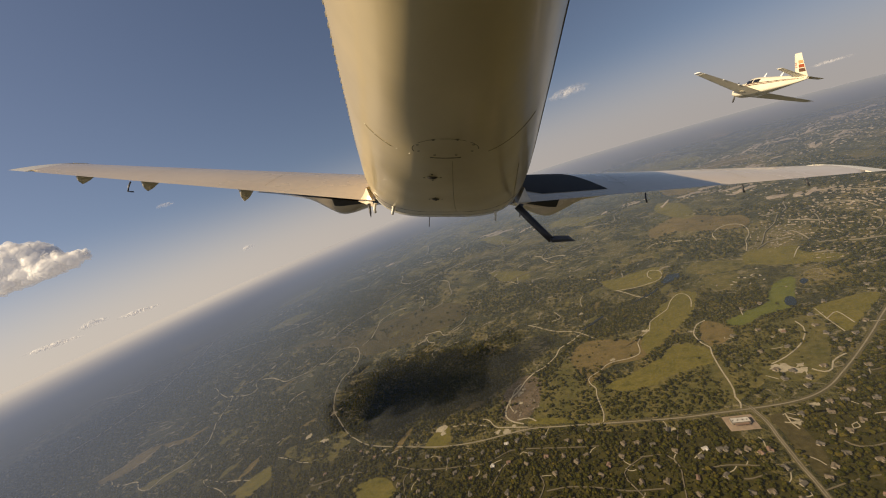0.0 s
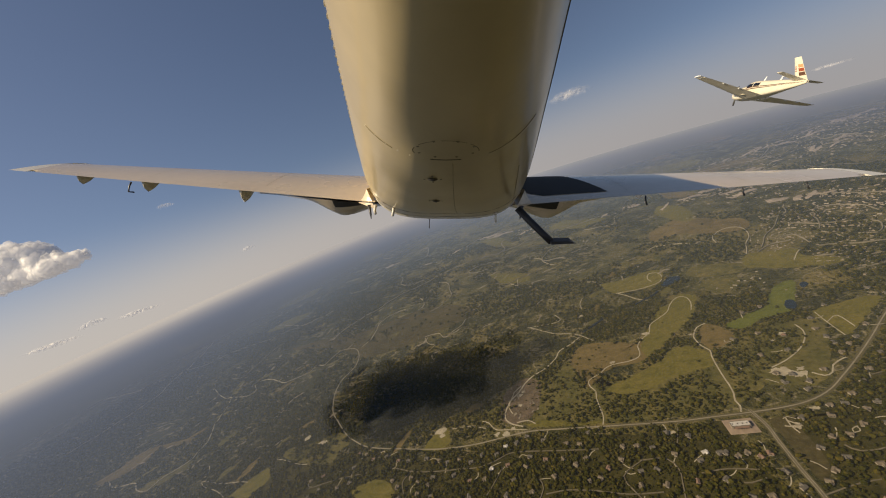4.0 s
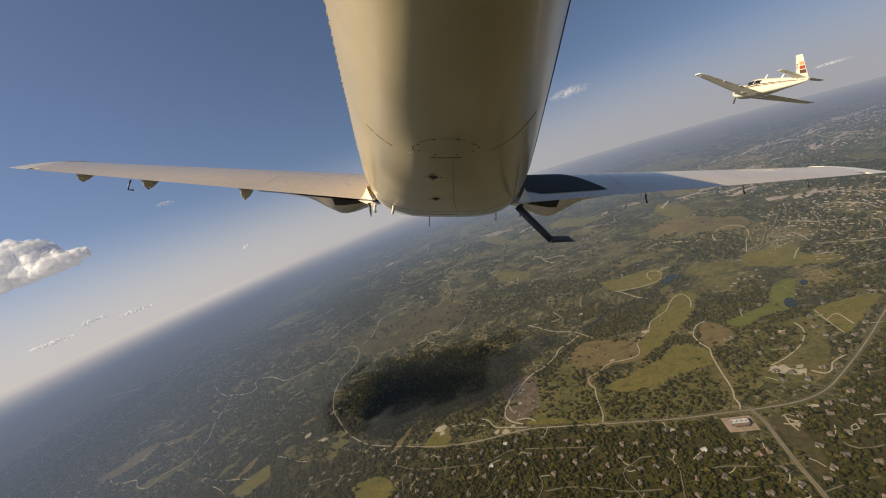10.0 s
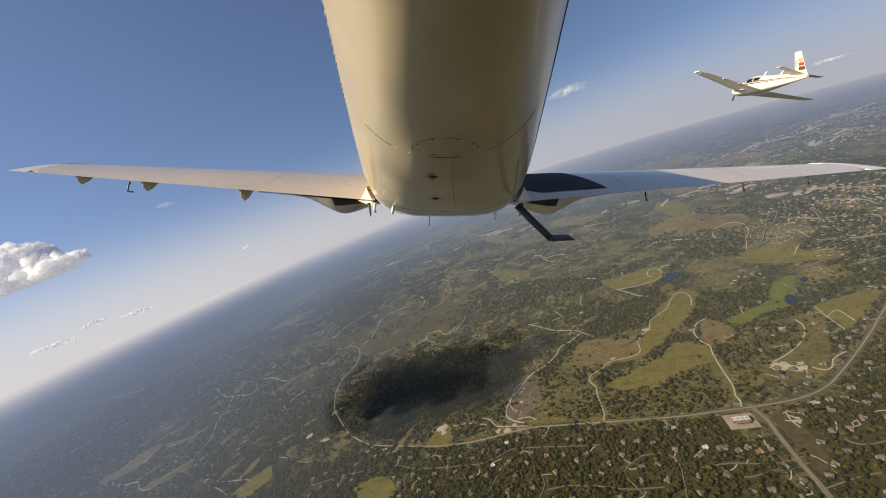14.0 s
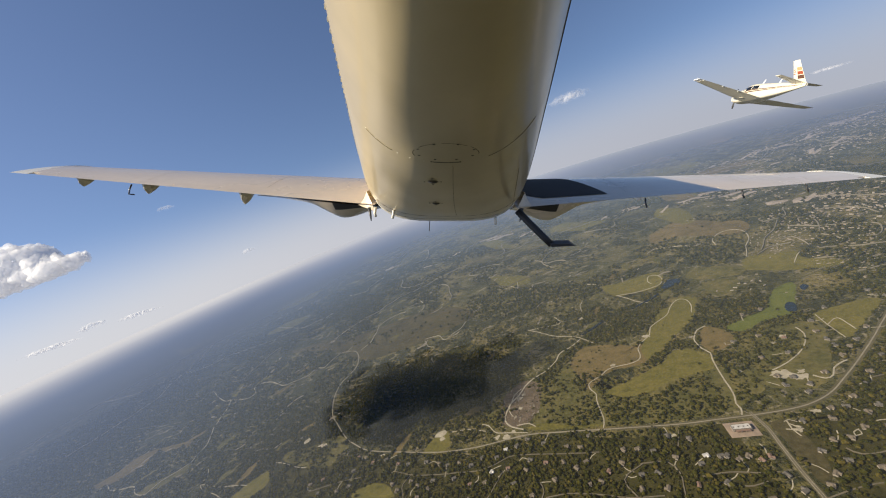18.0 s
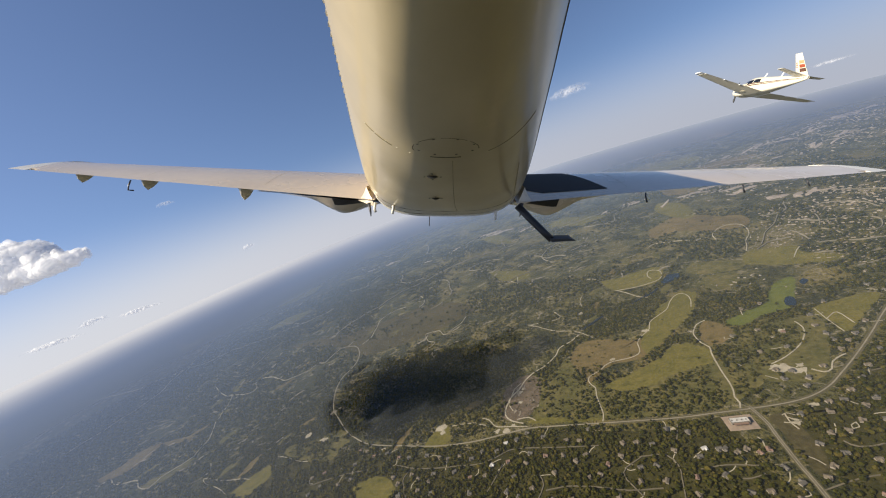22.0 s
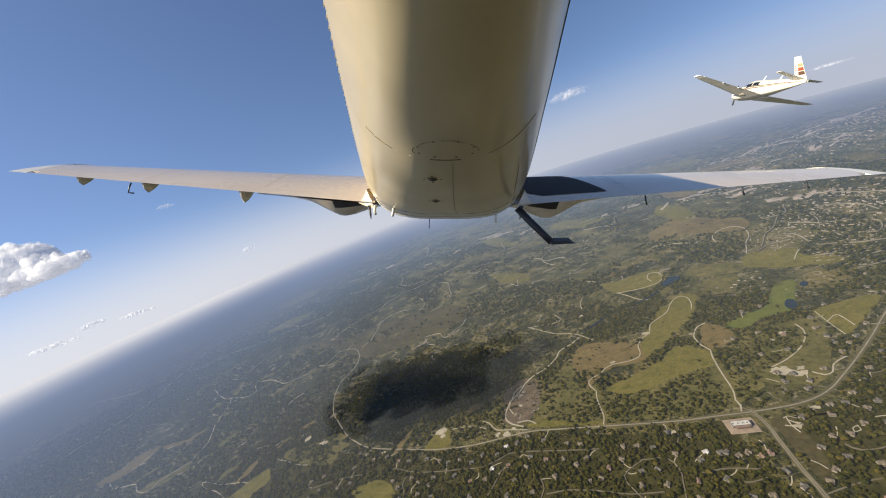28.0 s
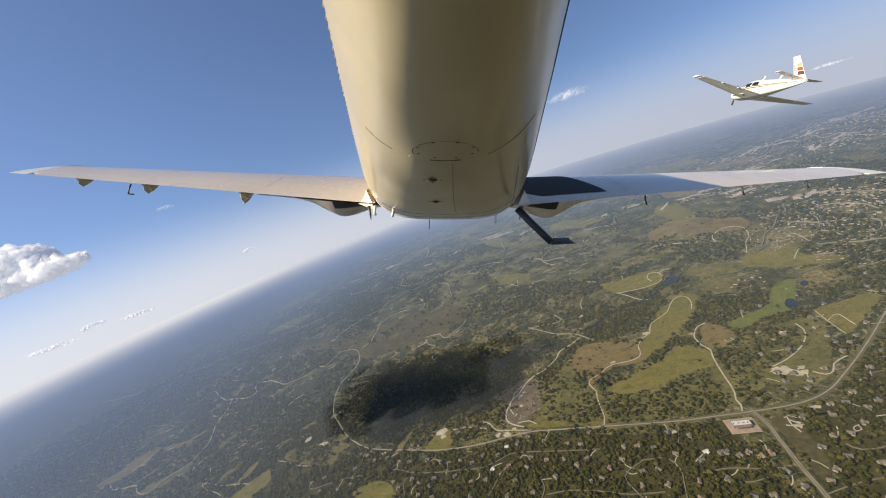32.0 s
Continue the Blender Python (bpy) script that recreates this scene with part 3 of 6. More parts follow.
# skin joints on the belly
for y0, y1, a0, a1 in ((1.36, 1.3625, -138, -119), (1.36, 1.3604, -68, -34), (3.28, 3.292, -158, -22), (2.93, 2.942, -160, -20)):
    part("skin_joint", skin_patch(OWN, y0, y1, a0, a1, 0.002, 1, 14), seam_dark if y0 > 2 else seam_faint, own, "dark joint between skin panels")
part("skin_joint", skin_patch(OWN, 1.40, 2.9, -87.1, -86.9, 0.001, 18, 1), seam_faint, own)
part("skin_joint", skin_patch(OWN, 1.9, 3.2, -42.0, -41.75, 0.001, 18, 1), seam_faint, own)
part("skin_joint", skin_patch(OWN, 0.2, 3.0, -14, -12, 0.003, 24, 1), seam_dark, own)
part("belly_lip", skin_patch(OWN, 3.50, 3.56, -150, -30, 0.012, 1, 30), white_paint, own, "thin pale lip under the belly")

# round inspection cover with its screws
verts, faces, sides = [], [], 48
for k in range(sides):
    a = 2 * math.pi * k / sides
    for rad in (1.0, 0.972):
        ax, ay = 0.115 * rad * math.cos(a), 0.092 * rad * math.sin(a)
        y = 1.245 + ay
        verts.append((ax, y, skin(OWN, y, -90)[2] - 0.003))
for k in range(sides):
    j = (k + 1) % sides
    if 22 <= k < 48 and k not in (27, 28, 33, 34, 41):
        faces.append((2 * k, 2 * j, 2 * j + 1, 2 * k + 1))
part("inspection_ring", mesh_of("ring", verts, faces), seam_dark, own, "broken dark outline of a round inspection cover")
part("cover_hinge", skin_patch(OWN, 1.352, 1.356, -97, -83, 0.0015, 1, 6), seam_dark, own, "short dark hinge line of the cover")
screw = dome(0.005, 0.003)
for k in range(8):
    a = 2 * math.pi * (k + 0.5) / 8
    y = 1.245 + 0.080 * math.sin(a)
    part("screw", screw, seam_dark, own).location = (0.102 * math.cos(a), y, skin(OWN, y, -90)[2] + 0.001)
for y, rad in ((1.65, 0.024), (2.2, 0.024)):
    plug = part("drain_plug", dome(rad, 0.010, 16), dark_steel, own, "dark steel drain plug in the belly")
    plug.location = (-0.06, y, skin(OWN, y, -90)[2] + 0.002)
    for dx, dy in ((-1.6, 0), (1.6, 0), (0, -2.2), (0, 2.2)):
        part("screw", screw, seam_dark, own).location = (-0.06 + dx * rad, y + dy * rad, skin(OWN, y + dy * rad, -90)[2] + 0.001)
rivet = dome(0.0095, 0.016, 8, 3)


def low_edge(y):
    """The angle at which the section touches the outline that is seen from under the tail."""
    def reach_(a):
        p = skin(OWN, y, a)
        depth = y * math.cos(TILT) - p[2] * math.sin(TILT)
        return (0.975 * p[0] + 0.22 * (y * math.sin(TILT) + p[2] * math.cos(TILT))) / depth
    return min(range(-250, -100, 1), key=reach_)


for k in range(38):
    y = 0.56 + k * 0.05
    ob = part("rivet", rivet, bright_white, own)
    ob.location = skin(OWN, y, low_edge(y), 0.0)
    ob.rotation_euler = (0, radians(-80), 0)
small_rivet = dome(0.0034, 0.003, 8, 3)
for k in range(6):
    ob = part("rivet", small_rivet, white_paint, own)
    ob.location = skin(OWN, 1.361, -138 + k * 7.5, 0.0)
    ob.rotation_euler = (math.pi, 0, 0)



def wing_seam(root, tip, s, t0, t1, wide=0.0035):
    """A narrow strip along the joint between two skin panels on the upper side of a wing."""
    verts = []
    for k in range(15):
        t = t0 + (t1 - t0) * k / 14
        for ds in (-0.5, 0.5):
            x, yn, zn, yt, zt = [a + (c - a) * (s + ds * wide / 4.5) for a, c in zip(root, tip)]
            ch = math.hypot(yn - yt, zn - zt)
            verts.append((x, yn + (yt - yn) * t, zn + (zt - zn) * t + foil(t, True, 0.145 * (1 - 0.2 * s), 0.02) * ch + 0.003))
    return mesh_of("seam", verts, [(2 * k, 2 * k + 1, 2 * k + 3, 2 * k + 2) for k in range(14)])


def gear_fairing(side, x0, x1, out, rows_=7):
    """The body below the wing tail edge: deepest at the wheel, tapering outboard along the flap."""
    shape = [(-2.0, 0.0), (-1.7, 0.034), (-1.5, 0.052), (-1.42, 0.075), (-1.32, 0.125), (-1.20, 0.168), (-1.10, 0.162), (-1.0, 0.127), (-0.90, 0.086), (-0.80, 0.052), (-0.70, 0.03)]
    chord = [(0.02, 0.02), (0.10, 0.50), (0.22, 0.84), (0.38, 1.0), (0.62, 0.95), (0.92, 0.6), (1.25, 0.1)][:rows_]
    xs = np.linspace(x0, x1, 27)
    verts, faces = [], []
    for x in xs:
        d = hermite(shape, x)[0] * (1 if side < 0 else 1.1)
        s = (-x - 0.62) / 4.5
        yt, zt = 3.48 + 0.72 * s, -0.470 + 0.28 * s
        for dy, f in chord:
            y = yt + dy
            verts.append((-side * x, y - out, zt - 0.006 + (((zt - d) * y / (yt + 0.1)) - zt) * f))
    n = len(chord)
    for i in range(len(xs) - 1):
        faces += [(i * n + k, i * n + k + 1, (i + 1) * n + k + 1, (i + 1) * n + k) for k in range(n - 1)]
    return mesh_of("gear_fairing", verts, faces, True)


def root_fillet(side):
    """A curved web between the fuselage side and the tail edge of the wing."""
    verts, faces = [], []
    foot, edge, top = Vector((0.705, 3.50, -0.520)), Vector((0.880, 3.54, -0.462)), Vector((0.795, 3.55, -0.325))
    for j in range(4):
        ahead = j / 3
        for i in range(6):
            t = i / 5
            p = (1 - t) ** 2 * edge + 2 * t * (1 - t) * (0.55 * (edge + top) / 2 + 0.45 * Vector((0.79, 3.52, -0.43))) + t * t * top
            verts.append((side * (p.x - 0.05 * ahead), p.y + 0.5 * ahead, p.z + 0.02 * ahead))
    for j in range(3):
        faces += [(j * 6 + i, j * 6 + i + 1, (j + 1) * 6 + i + 1, (j + 1) * 6 + i) for i in range(5)]
    verts.append((side * foot.x, foot.y, foot.z))
    faces += [(i, 24, i + 1) for i in range(5)]
    return mesh_of("fillet", verts, faces, True)


# wings: nose and tail lines from root to tip
for side in (-1, 1):
    ROOT = (side * 0.62, 5.05, -0.395, 3.48, -0.462 if side < 0 else -0.485)
    TIP = (side * 5.12, 4.98, -0.166 if side < 0 else -0.196, 4.20, -0.186)
    wing = part("wing", wing_piece(ROOT, TIP, 0, 0.955, 0, 0.885, 0.145, 12, 16), wing_paint, own, "long tapered white wing")
    part("flap", wing_piece(ROOT, TIP, 0.02, 0.532, 0.8865, 1, 0.145, 6, 4, 0.0, droop=-0.004), wing_paint, wing, "wing flap with a thin gap ahead of it")
    part("aileron", wing_piece(ROOT, TIP, 0.5335, 0.93, 0.8865, 1, 0.145, 6, 4, 0.0, droop=-0.002), wing_paint, wing, "aileron at the outer wing")
    part("wing_tip", wing_piece(ROOT, TIP, 0.957, 1.012, 0, 1, 0.14, 4, 12, 0.001, rake=0.34), white_paint, wing, "pale moulded wing tip")
    part("root_fillet", root_fillet(side), wing_paint, wing, "small cream wing root fillet")
    # hinge fairings under the tail edge
    for s, size in ((0.352, 1.0), (0.62, 0.9), (0.815, 0.8)) if side < 0 else ((0.326, 1.0), (0.579, 0.9), (0.758, 0.8)):
        x, yn, zn, yt, zt = [a + (b2 - a) * s for a, b2 in zip(ROOT, TIP)]
        hinge = part("hinge_fairing", vee_fairing((0.32 if side < 0 else 0.24) * size, (0.23 if side < 0 else 0.07) * size, (0.145 if side < 0 else 0.065) * size), white_paint, wing, "pointed V-shaped hinge fairing below the wing")
        hinge.location = (x, yt + 0.12, zt - 0.002)
        if side < 0 and s != 0.62:
            continue
        part("hinge_rod", tube([(-0.10, -0.10, -0.005), (-0.105, -0.13, -0.05), (-0.11, -0.15, -0.12 * size), (-0.05, -0.15, -0.125 * size)] if side < 0 else [(0, -0.14, -0.005), (0, -0.155, -0.05 * size), (0.012, -0.175, -0.10 * size)], 0.008), dark_steel, hinge, "dark control rod")
    for s in (0.30, 0.62):
        part("skin_joint", wing_seam(ROOT, TIP, s, 0.06, 0.875), seam_faint, wing)
    # the gear fairing hangs below the wing near its root and thins out along the flap
    part("gear_fairing", gear_fairing(side, -2.0, -0.70, 0.0), wing_paint, wing, "rounded landing gear fairing below the flap")
    # black patch laid on the fairing for the shade inside the wheel well
    part("opening_shade_patch", gear_fairing(side, -1.16, -0.80, 0.006, 2), black_paint, wing, "black patch standing for the shaded wheel well opening")
    part("tooth", tube([(side * 0.70, 3.2, -0.44), (side * 0.685, 3.18, -0.52), (side * 0.68, 3.17, -0.56)], 0.016, 1.0, 8, 0.2), dark_steel, own, "small dark drain mast")

# black walkway on the right wing: follows the upper skin
verts, faces = [], []
ROOT, TIP = (0.62, 5.05, -0.395, 3.48, -0.485), (5.12, 4.98, -0.196, 4.20, -0.186)
for i in range(9):
    for k in range(9):
        t = 0.88 - 0.80 * k / 8
        s_end = 0.250 - 0.072 * k / 8
        s_in = max(0.015, 0.09 - 0.05 * k)
        s = s_in + (s_end - s_in) * i / 8
        x, yn, zn, yt, zt = [a + (b2 - a) * s for a, b2 in zip(ROOT, TIP)]
        ch = math.hypot(yn - yt, zn - zt)
        verts.append((x, yn + (yt - yn) * t, zn + (zt - zn) * t + foil(t, True, 0.145 * (1 - 0.2 * s), 0.02) * ch + 0.005))
faces = [(i * 9 + k, i * 9 + k + 1, i * 9 + k + 10, i * 9 + k + 9) for i in range(8) for k in range(8)]
part("walkway", mesh_of("walkway", verts, faces, True), walk_black, own, "black non-skid walkway on the wing root")
step = part("step", tube([(0.60, 2.92, -0.42), (0.70, 2.88, -0.52), (0.80, 2.82, -0.615), (0.872, 2.80, -0.682)], 0.026, 1.15, 12, 0.92), black_paint, own, "black bent boarding step")
part("tread", mesh_of("tread", [(0.855, 2.74, -0.688), (1.055, 2.75, -0.679), (1.055, 2.87, -0.679), (0.855, 2.87, -0.688), (0.85, 2.74, -0.664), (1.00, 2.75, -0.660), (1.03, 2.87, -0.660), (0.85, 2.87, -0.664)],
                                [(0, 3, 2, 1), (4, 5, 6, 7), (0, 1, 5, 4), (1, 2, 6, 5), (2, 3, 7, 6), (3, 0, 4, 7)]), black_paint, step, "flat black tread")
part("drain_tube", tube([(-0.44, 3.0, -0.40), (-0.45, 3.0, -0.47), (-0.455, 2.98, -0.50)], 0.012), white_paint, own, "small pale drain tube")
part("drain_tube", tube([(-0.60, 3.0, -0.41), (-0.61, 3.0, -0.46), (-0.60, 2.98, -0.485)], 0.012), white_paint, own)
part("vent_tab", tube([(0.49, 3.4, -0.52), (0.49, 3.4, -0.63)], 0.024, 0.5, 8), white_paint, own, "pale tab under the belly")
part("whip_aerial", tube([(-0.163, 3.6, -0.62), (-0.166, 3.55, -0.725)], 0.004), black_paint, own, "thin dark whip aerial")
nose = part("spinner", cone(0.22, 0.42), white_paint, own, "white propeller spinner")
nose.location = (0, 6.25, -0.25)
for turn in (265, 85):
    bl = part("propeller_blade", blade(1.02, 0.17, 55, 22), black_paint, nose, "dark propeller blade at rest")
    bl.location = (0, 0.12, 0)
    bl.rotation_euler = (0, radians(turn), 0)
part("windscreen", skin_patch(OWN, 4.95, 5.4, 40, 140, 0.006, 6, 16), window_dark, own, "tinted windscreen")
for a0, a1 in ((14, 40), (140, 166)):
    part("side_window", skin_patch(OWN, 3.5, 4.8, a0, a1, 0.006, 8, 5), window_dark, own, "tinted cabin side window")
fin = part("tail_fin", fin_piece([(0.75, -0.2, -1.15), (1.3, -0.22, -1.05), (1.95, -0.25, -0.85)], 0.09), white_paint, own, "white upright tail fin")
for side in (-1, 1):
    part("tailplane", wing_piece((side * 0.04, -0.15, 0.85, -1.0, 0.85), (side * 1.75, -0.25, 0.87, -0.8, 0.87), 0, 1, 0, 1, 0.09, 4, 8, 0, 0), white_paint, own, "white tailplane")

# ---- the second aircraft, flying alongside ----
SECOND = BASE @ pose(29.85, 15.37, -33.86, -72.35, -0.62, -14.62)
other = empty("formation_aircraft", SECOND, "cream low-wing aircraft with brown stripes flying alongside", "aircraft")
SECOND_PAINT = surface("ivory_paint", (0.78, 0.72, 0.57), (0.70, 0.64, 0.49), 1.2, 0.35, coat=0.2)
BODY = [(-5.90, -0.06, 0.06, 0.22, 2.6), (-5.0, -0.22, 0.14, 0.50, 3.0), (-3.8, -0.38, 0.27, 0.88, 3.6), (-2.3, -0.56, 0.44, 1.24, 4.4),
        (-1.0, -0.66, 0.56, 1.50, 5.0), (-0.4, -0.69, 0.58, 1.58, 5.0), (0.15, -0.69, 0.58, 1.52, 5.0), (0.6, -0.68, 0.57, 1.30, 4.6),
        (1.0, -0.67, 0.56, 1.20, 4.2), (1.6, -0.63, 0.52, 1.08, 3.6), (2.08, -0.50, 0.4, 0.86, 3.0)]
part("fuselage", fuselage(BODY, 0.12, 48), SECOND_PAINT, other, "cream painted fuselage")
part("windscreen", skin_patch(BODY, 0.18, 0.62, 24, 156, 0.006, 6, 20), window_dark, other, "tinted windscreen")
for a0, a1 in ((6, 33), (141, 168)):
    part("side_window", skin_patch(BODY, -0.46, 0.20, a0 + 4, a1 + 3, 0.006, 5, 5), window_dark, other, "dark cabin side window")
    part("side_window", skin_patch(BODY, -1.30, -0.56, a0 + 4, a1 + 2, 0.006, 5, 5), window_dark, other, "dark cabin side window")
for a0, a1 in ((4, 9), (-0.05, 1.2)):
    for flip in (0, 1):
        b0, b1 = (a0, a1) if flip else (180 - a1, 180 - a0)
        part("cheat_line", skin_patch(BODY, -5.6, 0.4, b0, b1, 0.005, 30, 2), brown, other, "rust-brown stripe along the fuselage")
for side in (-1, 1):
    R2 = (side * 0.40, 0.42, -0.57, -2.02, -0.60)
    T2 = (side * 5.42, 0.50, 0.10, -0.68, 0.06)
    wing = part("wing", wing_piece(R2, T2, 0, 0.96, 0, 0.75, 0.15, 10, 12), SECOND_PAINT, other, "tapered wing, its underside in shade")
    part("flap", wing_piece(R2, T2, 0.02, 0.55, 0.755, 1, 0.15, 5, 3), SECOND_PAINT, wing, "wing flap")
    part("aileron", wing_piece(R2, T2, 0.555, 0.94, 0.755, 1, 0.15, 5, 3), SECOND_PAINT, wing, "aileron")
    part("wing_tip", wing_piece(R2, T2, 0.962, 1.02, 0.02, 0.97, 0.12, 3, 8), bright_white, wing, "bright white wing tip")
    for s in (0.36, 0.62):
        x, yn, zn, yt, zt = [a + (b2 - a) * s for a, b2 in zip(R2, T2)]
        h = part("hinge_fairing", teardrop(0.24, 0.07, 0.06), bright_white, wing, "small white hinge fairing")
        h.location = (x, yt + 0.1, zt)
    door = part("gear_blister", teardrop(0.6, 0.30, 0.03), SECOND_PAINT, wing, "landing gear blister")
    door.location = (side * 1.1, -0.55, -0.60)
    part("tailplane", wing_piece((side * 0.05, -4.72, 0.22, -5.72, 0.20), (side * 1.74, -4.58, 0.50, -5.24, 0.48), 0, 1, 0, 1, 0.09, 4, 8, 0, 0), SECOND_PAINT, other, "tailplane with a shaded underside")
FIN = [(0.05, -4.70, -5.92), (0.80, -4.22, -5.24), (1.50, -3.78, -4.62), (2.32, -3.26, -3.92)]
fin = part("tail_fin", fin_piece(FIN, 0.09), SECOND_PAINT, other, "cream tail fin with orange and red bands")


def fin_band(z0, z1, t0, t1):
    """A band painted on both cheeks of the fin, a hair proud."""
    verts, faces = [], []
    for side in (-1, 1):
        for z in (z0, z1):
            k = max(i for i in range(3) if FIN[i][0] <= z)
            f = (z - FIN[k][0]) / (FIN[k + 1][0] - FIN[k][0])
            yn, yt = [FIN[k][j] + (FIN[k + 1][j] - FIN[k][j]) * f for j in (1, 2)]
            for t in np.linspace(t0, t1, 6):
                verts.append((side * (foil(t, True, 0.09, 0) * (yn - yt) + 0.006), yn + (yt - yn) * t, z))
    for s in (0, 12):
        faces += [(s + i, s + i + 1, s + i + 7, s + i + 6) for i in range(5)]
    faces += [(i, i + 1, i + 13, i + 12) for i in range(5)] + [(6 + i, 7 + i, 19 + i, 18 + i) for i in range(5)]
    return mesh_of("band", verts, faces)


part("fin_band", fin_band(1.36, 1.66, 0.46, 0.96), orange, fin, "tan band on the rudder")
part("fin_band", fin_band(1.00, 1.30, 0.44, 0.96), red, fin, "orange-red band on the rudder")
part("fin_band", fin_band(0.62, 0.94, 0.42, 0.96), brown, fin, "dark red-brown band on the rudder")
for z0, z1, t0, t1 in ((1.06, 1.12, 0.08, 0.32), (1.20, 1.36, 0.10, 0.15), (1.20, 1.36, 0.22, 0.28), (1.44, 1.50, 0.10, 0.30)):
    part("emblem_bar", fin_band(z0, z1, t0, t1), red, fin, "plain bar of a fin emblem")
nose = part("spinner", cone(0.20, 0.36), SECOND_PAINT, other, "white propeller spinner")
nose.location = (0, 2.06, -0.12)
for turn in (172, -8):
    bl = part("propeller_blade", blade(0.95, 0.16, 55, 22), black_paint, nose, "dark propeller blade at rest")
    bl.location = (0, 0.1, 0)
    bl.rotation_euler = (0, radians(turn), 0)
part("cowl_intake", teardrop(0.55, 0.34, 0.16), SECOND_PAINT, other, "air scoop below the cowling").location = (0, 1.55, -0.44)
for y, z in ((-0.75, 0.84), (-2.75, 0.58)):
    part("aerial", fin_piece([(z, y, y - 0.22), (z + 0.38, y - 0.16, y - 0.28)], 0.16), bright_white, other, "white blade aerial on the roof")

# ---- the country below ----
REACH = 4880.0
rings, spokes = 230, 400


def value_noise(x, y, cell, seed):
    g = np.random.default_rng(seed).uniform(0, 1, (256, 256))
    u, v = np.asarray(x) / cell, np.asarray(y) / cell
    i, j = np.floor(u).astype(int), np.floor(v).astype(int)
    fu, fv = u - i, v - j
    fu, fv = fu * fu * (3 - 2 * fu), fv * fv * (3 - 2 * fv)
    p = lambda a, c: g[(i + a) % 256, (j + c) % 256]
    return (p(0, 0) * (1 - fu) + p(1, 0) * fu) * (1 - fv) + (p(0, 1) * (1 - fu) + p(1, 1) * fu) * fv


def relief(x, y):
    """Height of the land: level near the crossing, low ridges farther off, level again at the rim."""
    x, y = np.asarray(x, float), np.asarray(y, float)
    r = np.hypot(x, y)
    rise = np.clip((r - 1150) / 500, 0, 1) * np.clip((4700 - r) / 900, 0, 1)
    u, v = x * 0.82 + y * 0.57, y * 0.82 - x * 0.57
    h = 44 * value_noise(u / 1.9, v, 230, 31) + 20 * value_noise(u / 1.4, v, 90, 32) + 5 * value_noise(u, v, 42, 33)
    return np.maximum(0, h - 24) * rise


verts = [(0, 0, 0)]
for j in range(1, rings + 1):
    rad = REACH * (j / rings) ** 1.5
    a = np.arange(spokes) * 2 * math.pi / spokes
    gx, gy = rad * np.cos(a), rad * np.sin(a)
    verts += list(zip(gx.tolist(), gy.tolist(), relief(gx, gy).tolist()))
faces = [(0, 1 + k, 1 + (k + 1) % spokes) for k in range(spokes)]
for j in range(rings - 1):
    faces += [(1 + j * spokes + k, 1 + (j + 1) * spokes + k, 1 + (j + 1) * spokes + (k + 1) % spokes, 1 + j * spokes + (k + 1) % spokes) for k in range(spokes)]
ground = new("ground", mesh_of("ground", verts, faces, True))
ground.data.materials.append(country)
tagged(ground, "rolling wooded country with pastures, reaching the horizon", "ground", kind="structure")

# the sheet over the land that carries the painted haze
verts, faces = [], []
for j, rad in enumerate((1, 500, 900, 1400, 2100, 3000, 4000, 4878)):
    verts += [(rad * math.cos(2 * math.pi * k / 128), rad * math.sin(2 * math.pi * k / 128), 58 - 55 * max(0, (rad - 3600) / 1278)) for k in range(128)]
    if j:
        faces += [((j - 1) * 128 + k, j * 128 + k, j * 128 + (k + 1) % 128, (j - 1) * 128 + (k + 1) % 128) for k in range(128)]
painted_haze_sheet = new("painted_haze_sheet", mesh_of("painted_haze_sheet", verts, faces, True))
painted_haze_sheet.data.materials.append(haze)
tagged(painted_haze_sheet, "thin sheet of painted blue haze over the far country", "haze", kind="structure")


def spline(points, step):
    """Even points on a smooth line through a few points of the plan."""
    p = [np.array(q, float) for q in points]
    p = [2 * p[0] - p[1]] + p + [2 * p[-1] - p[-2]]
    out = []
    for i in range(1, len(p) - 2):
        k = max(2, int(np.linalg.norm(p[i + 1] - p[i]) / step))
        for t in np.arange(k) / k:
            out.append(0.5 * (2 * p[i] + (p[i + 1] - p[i - 1]) * t + (2 * p[i - 1] - 5 * p[i] + 4 * p[i + 1] - p[i + 2]) * t**2 + (3 * p[i] - p[i - 1] - 3 * p[i + 1] + p[i + 2]) * t**3))
    return np.array(out + [p[-2]])


ROADS, LEVEL = [], [0.30]


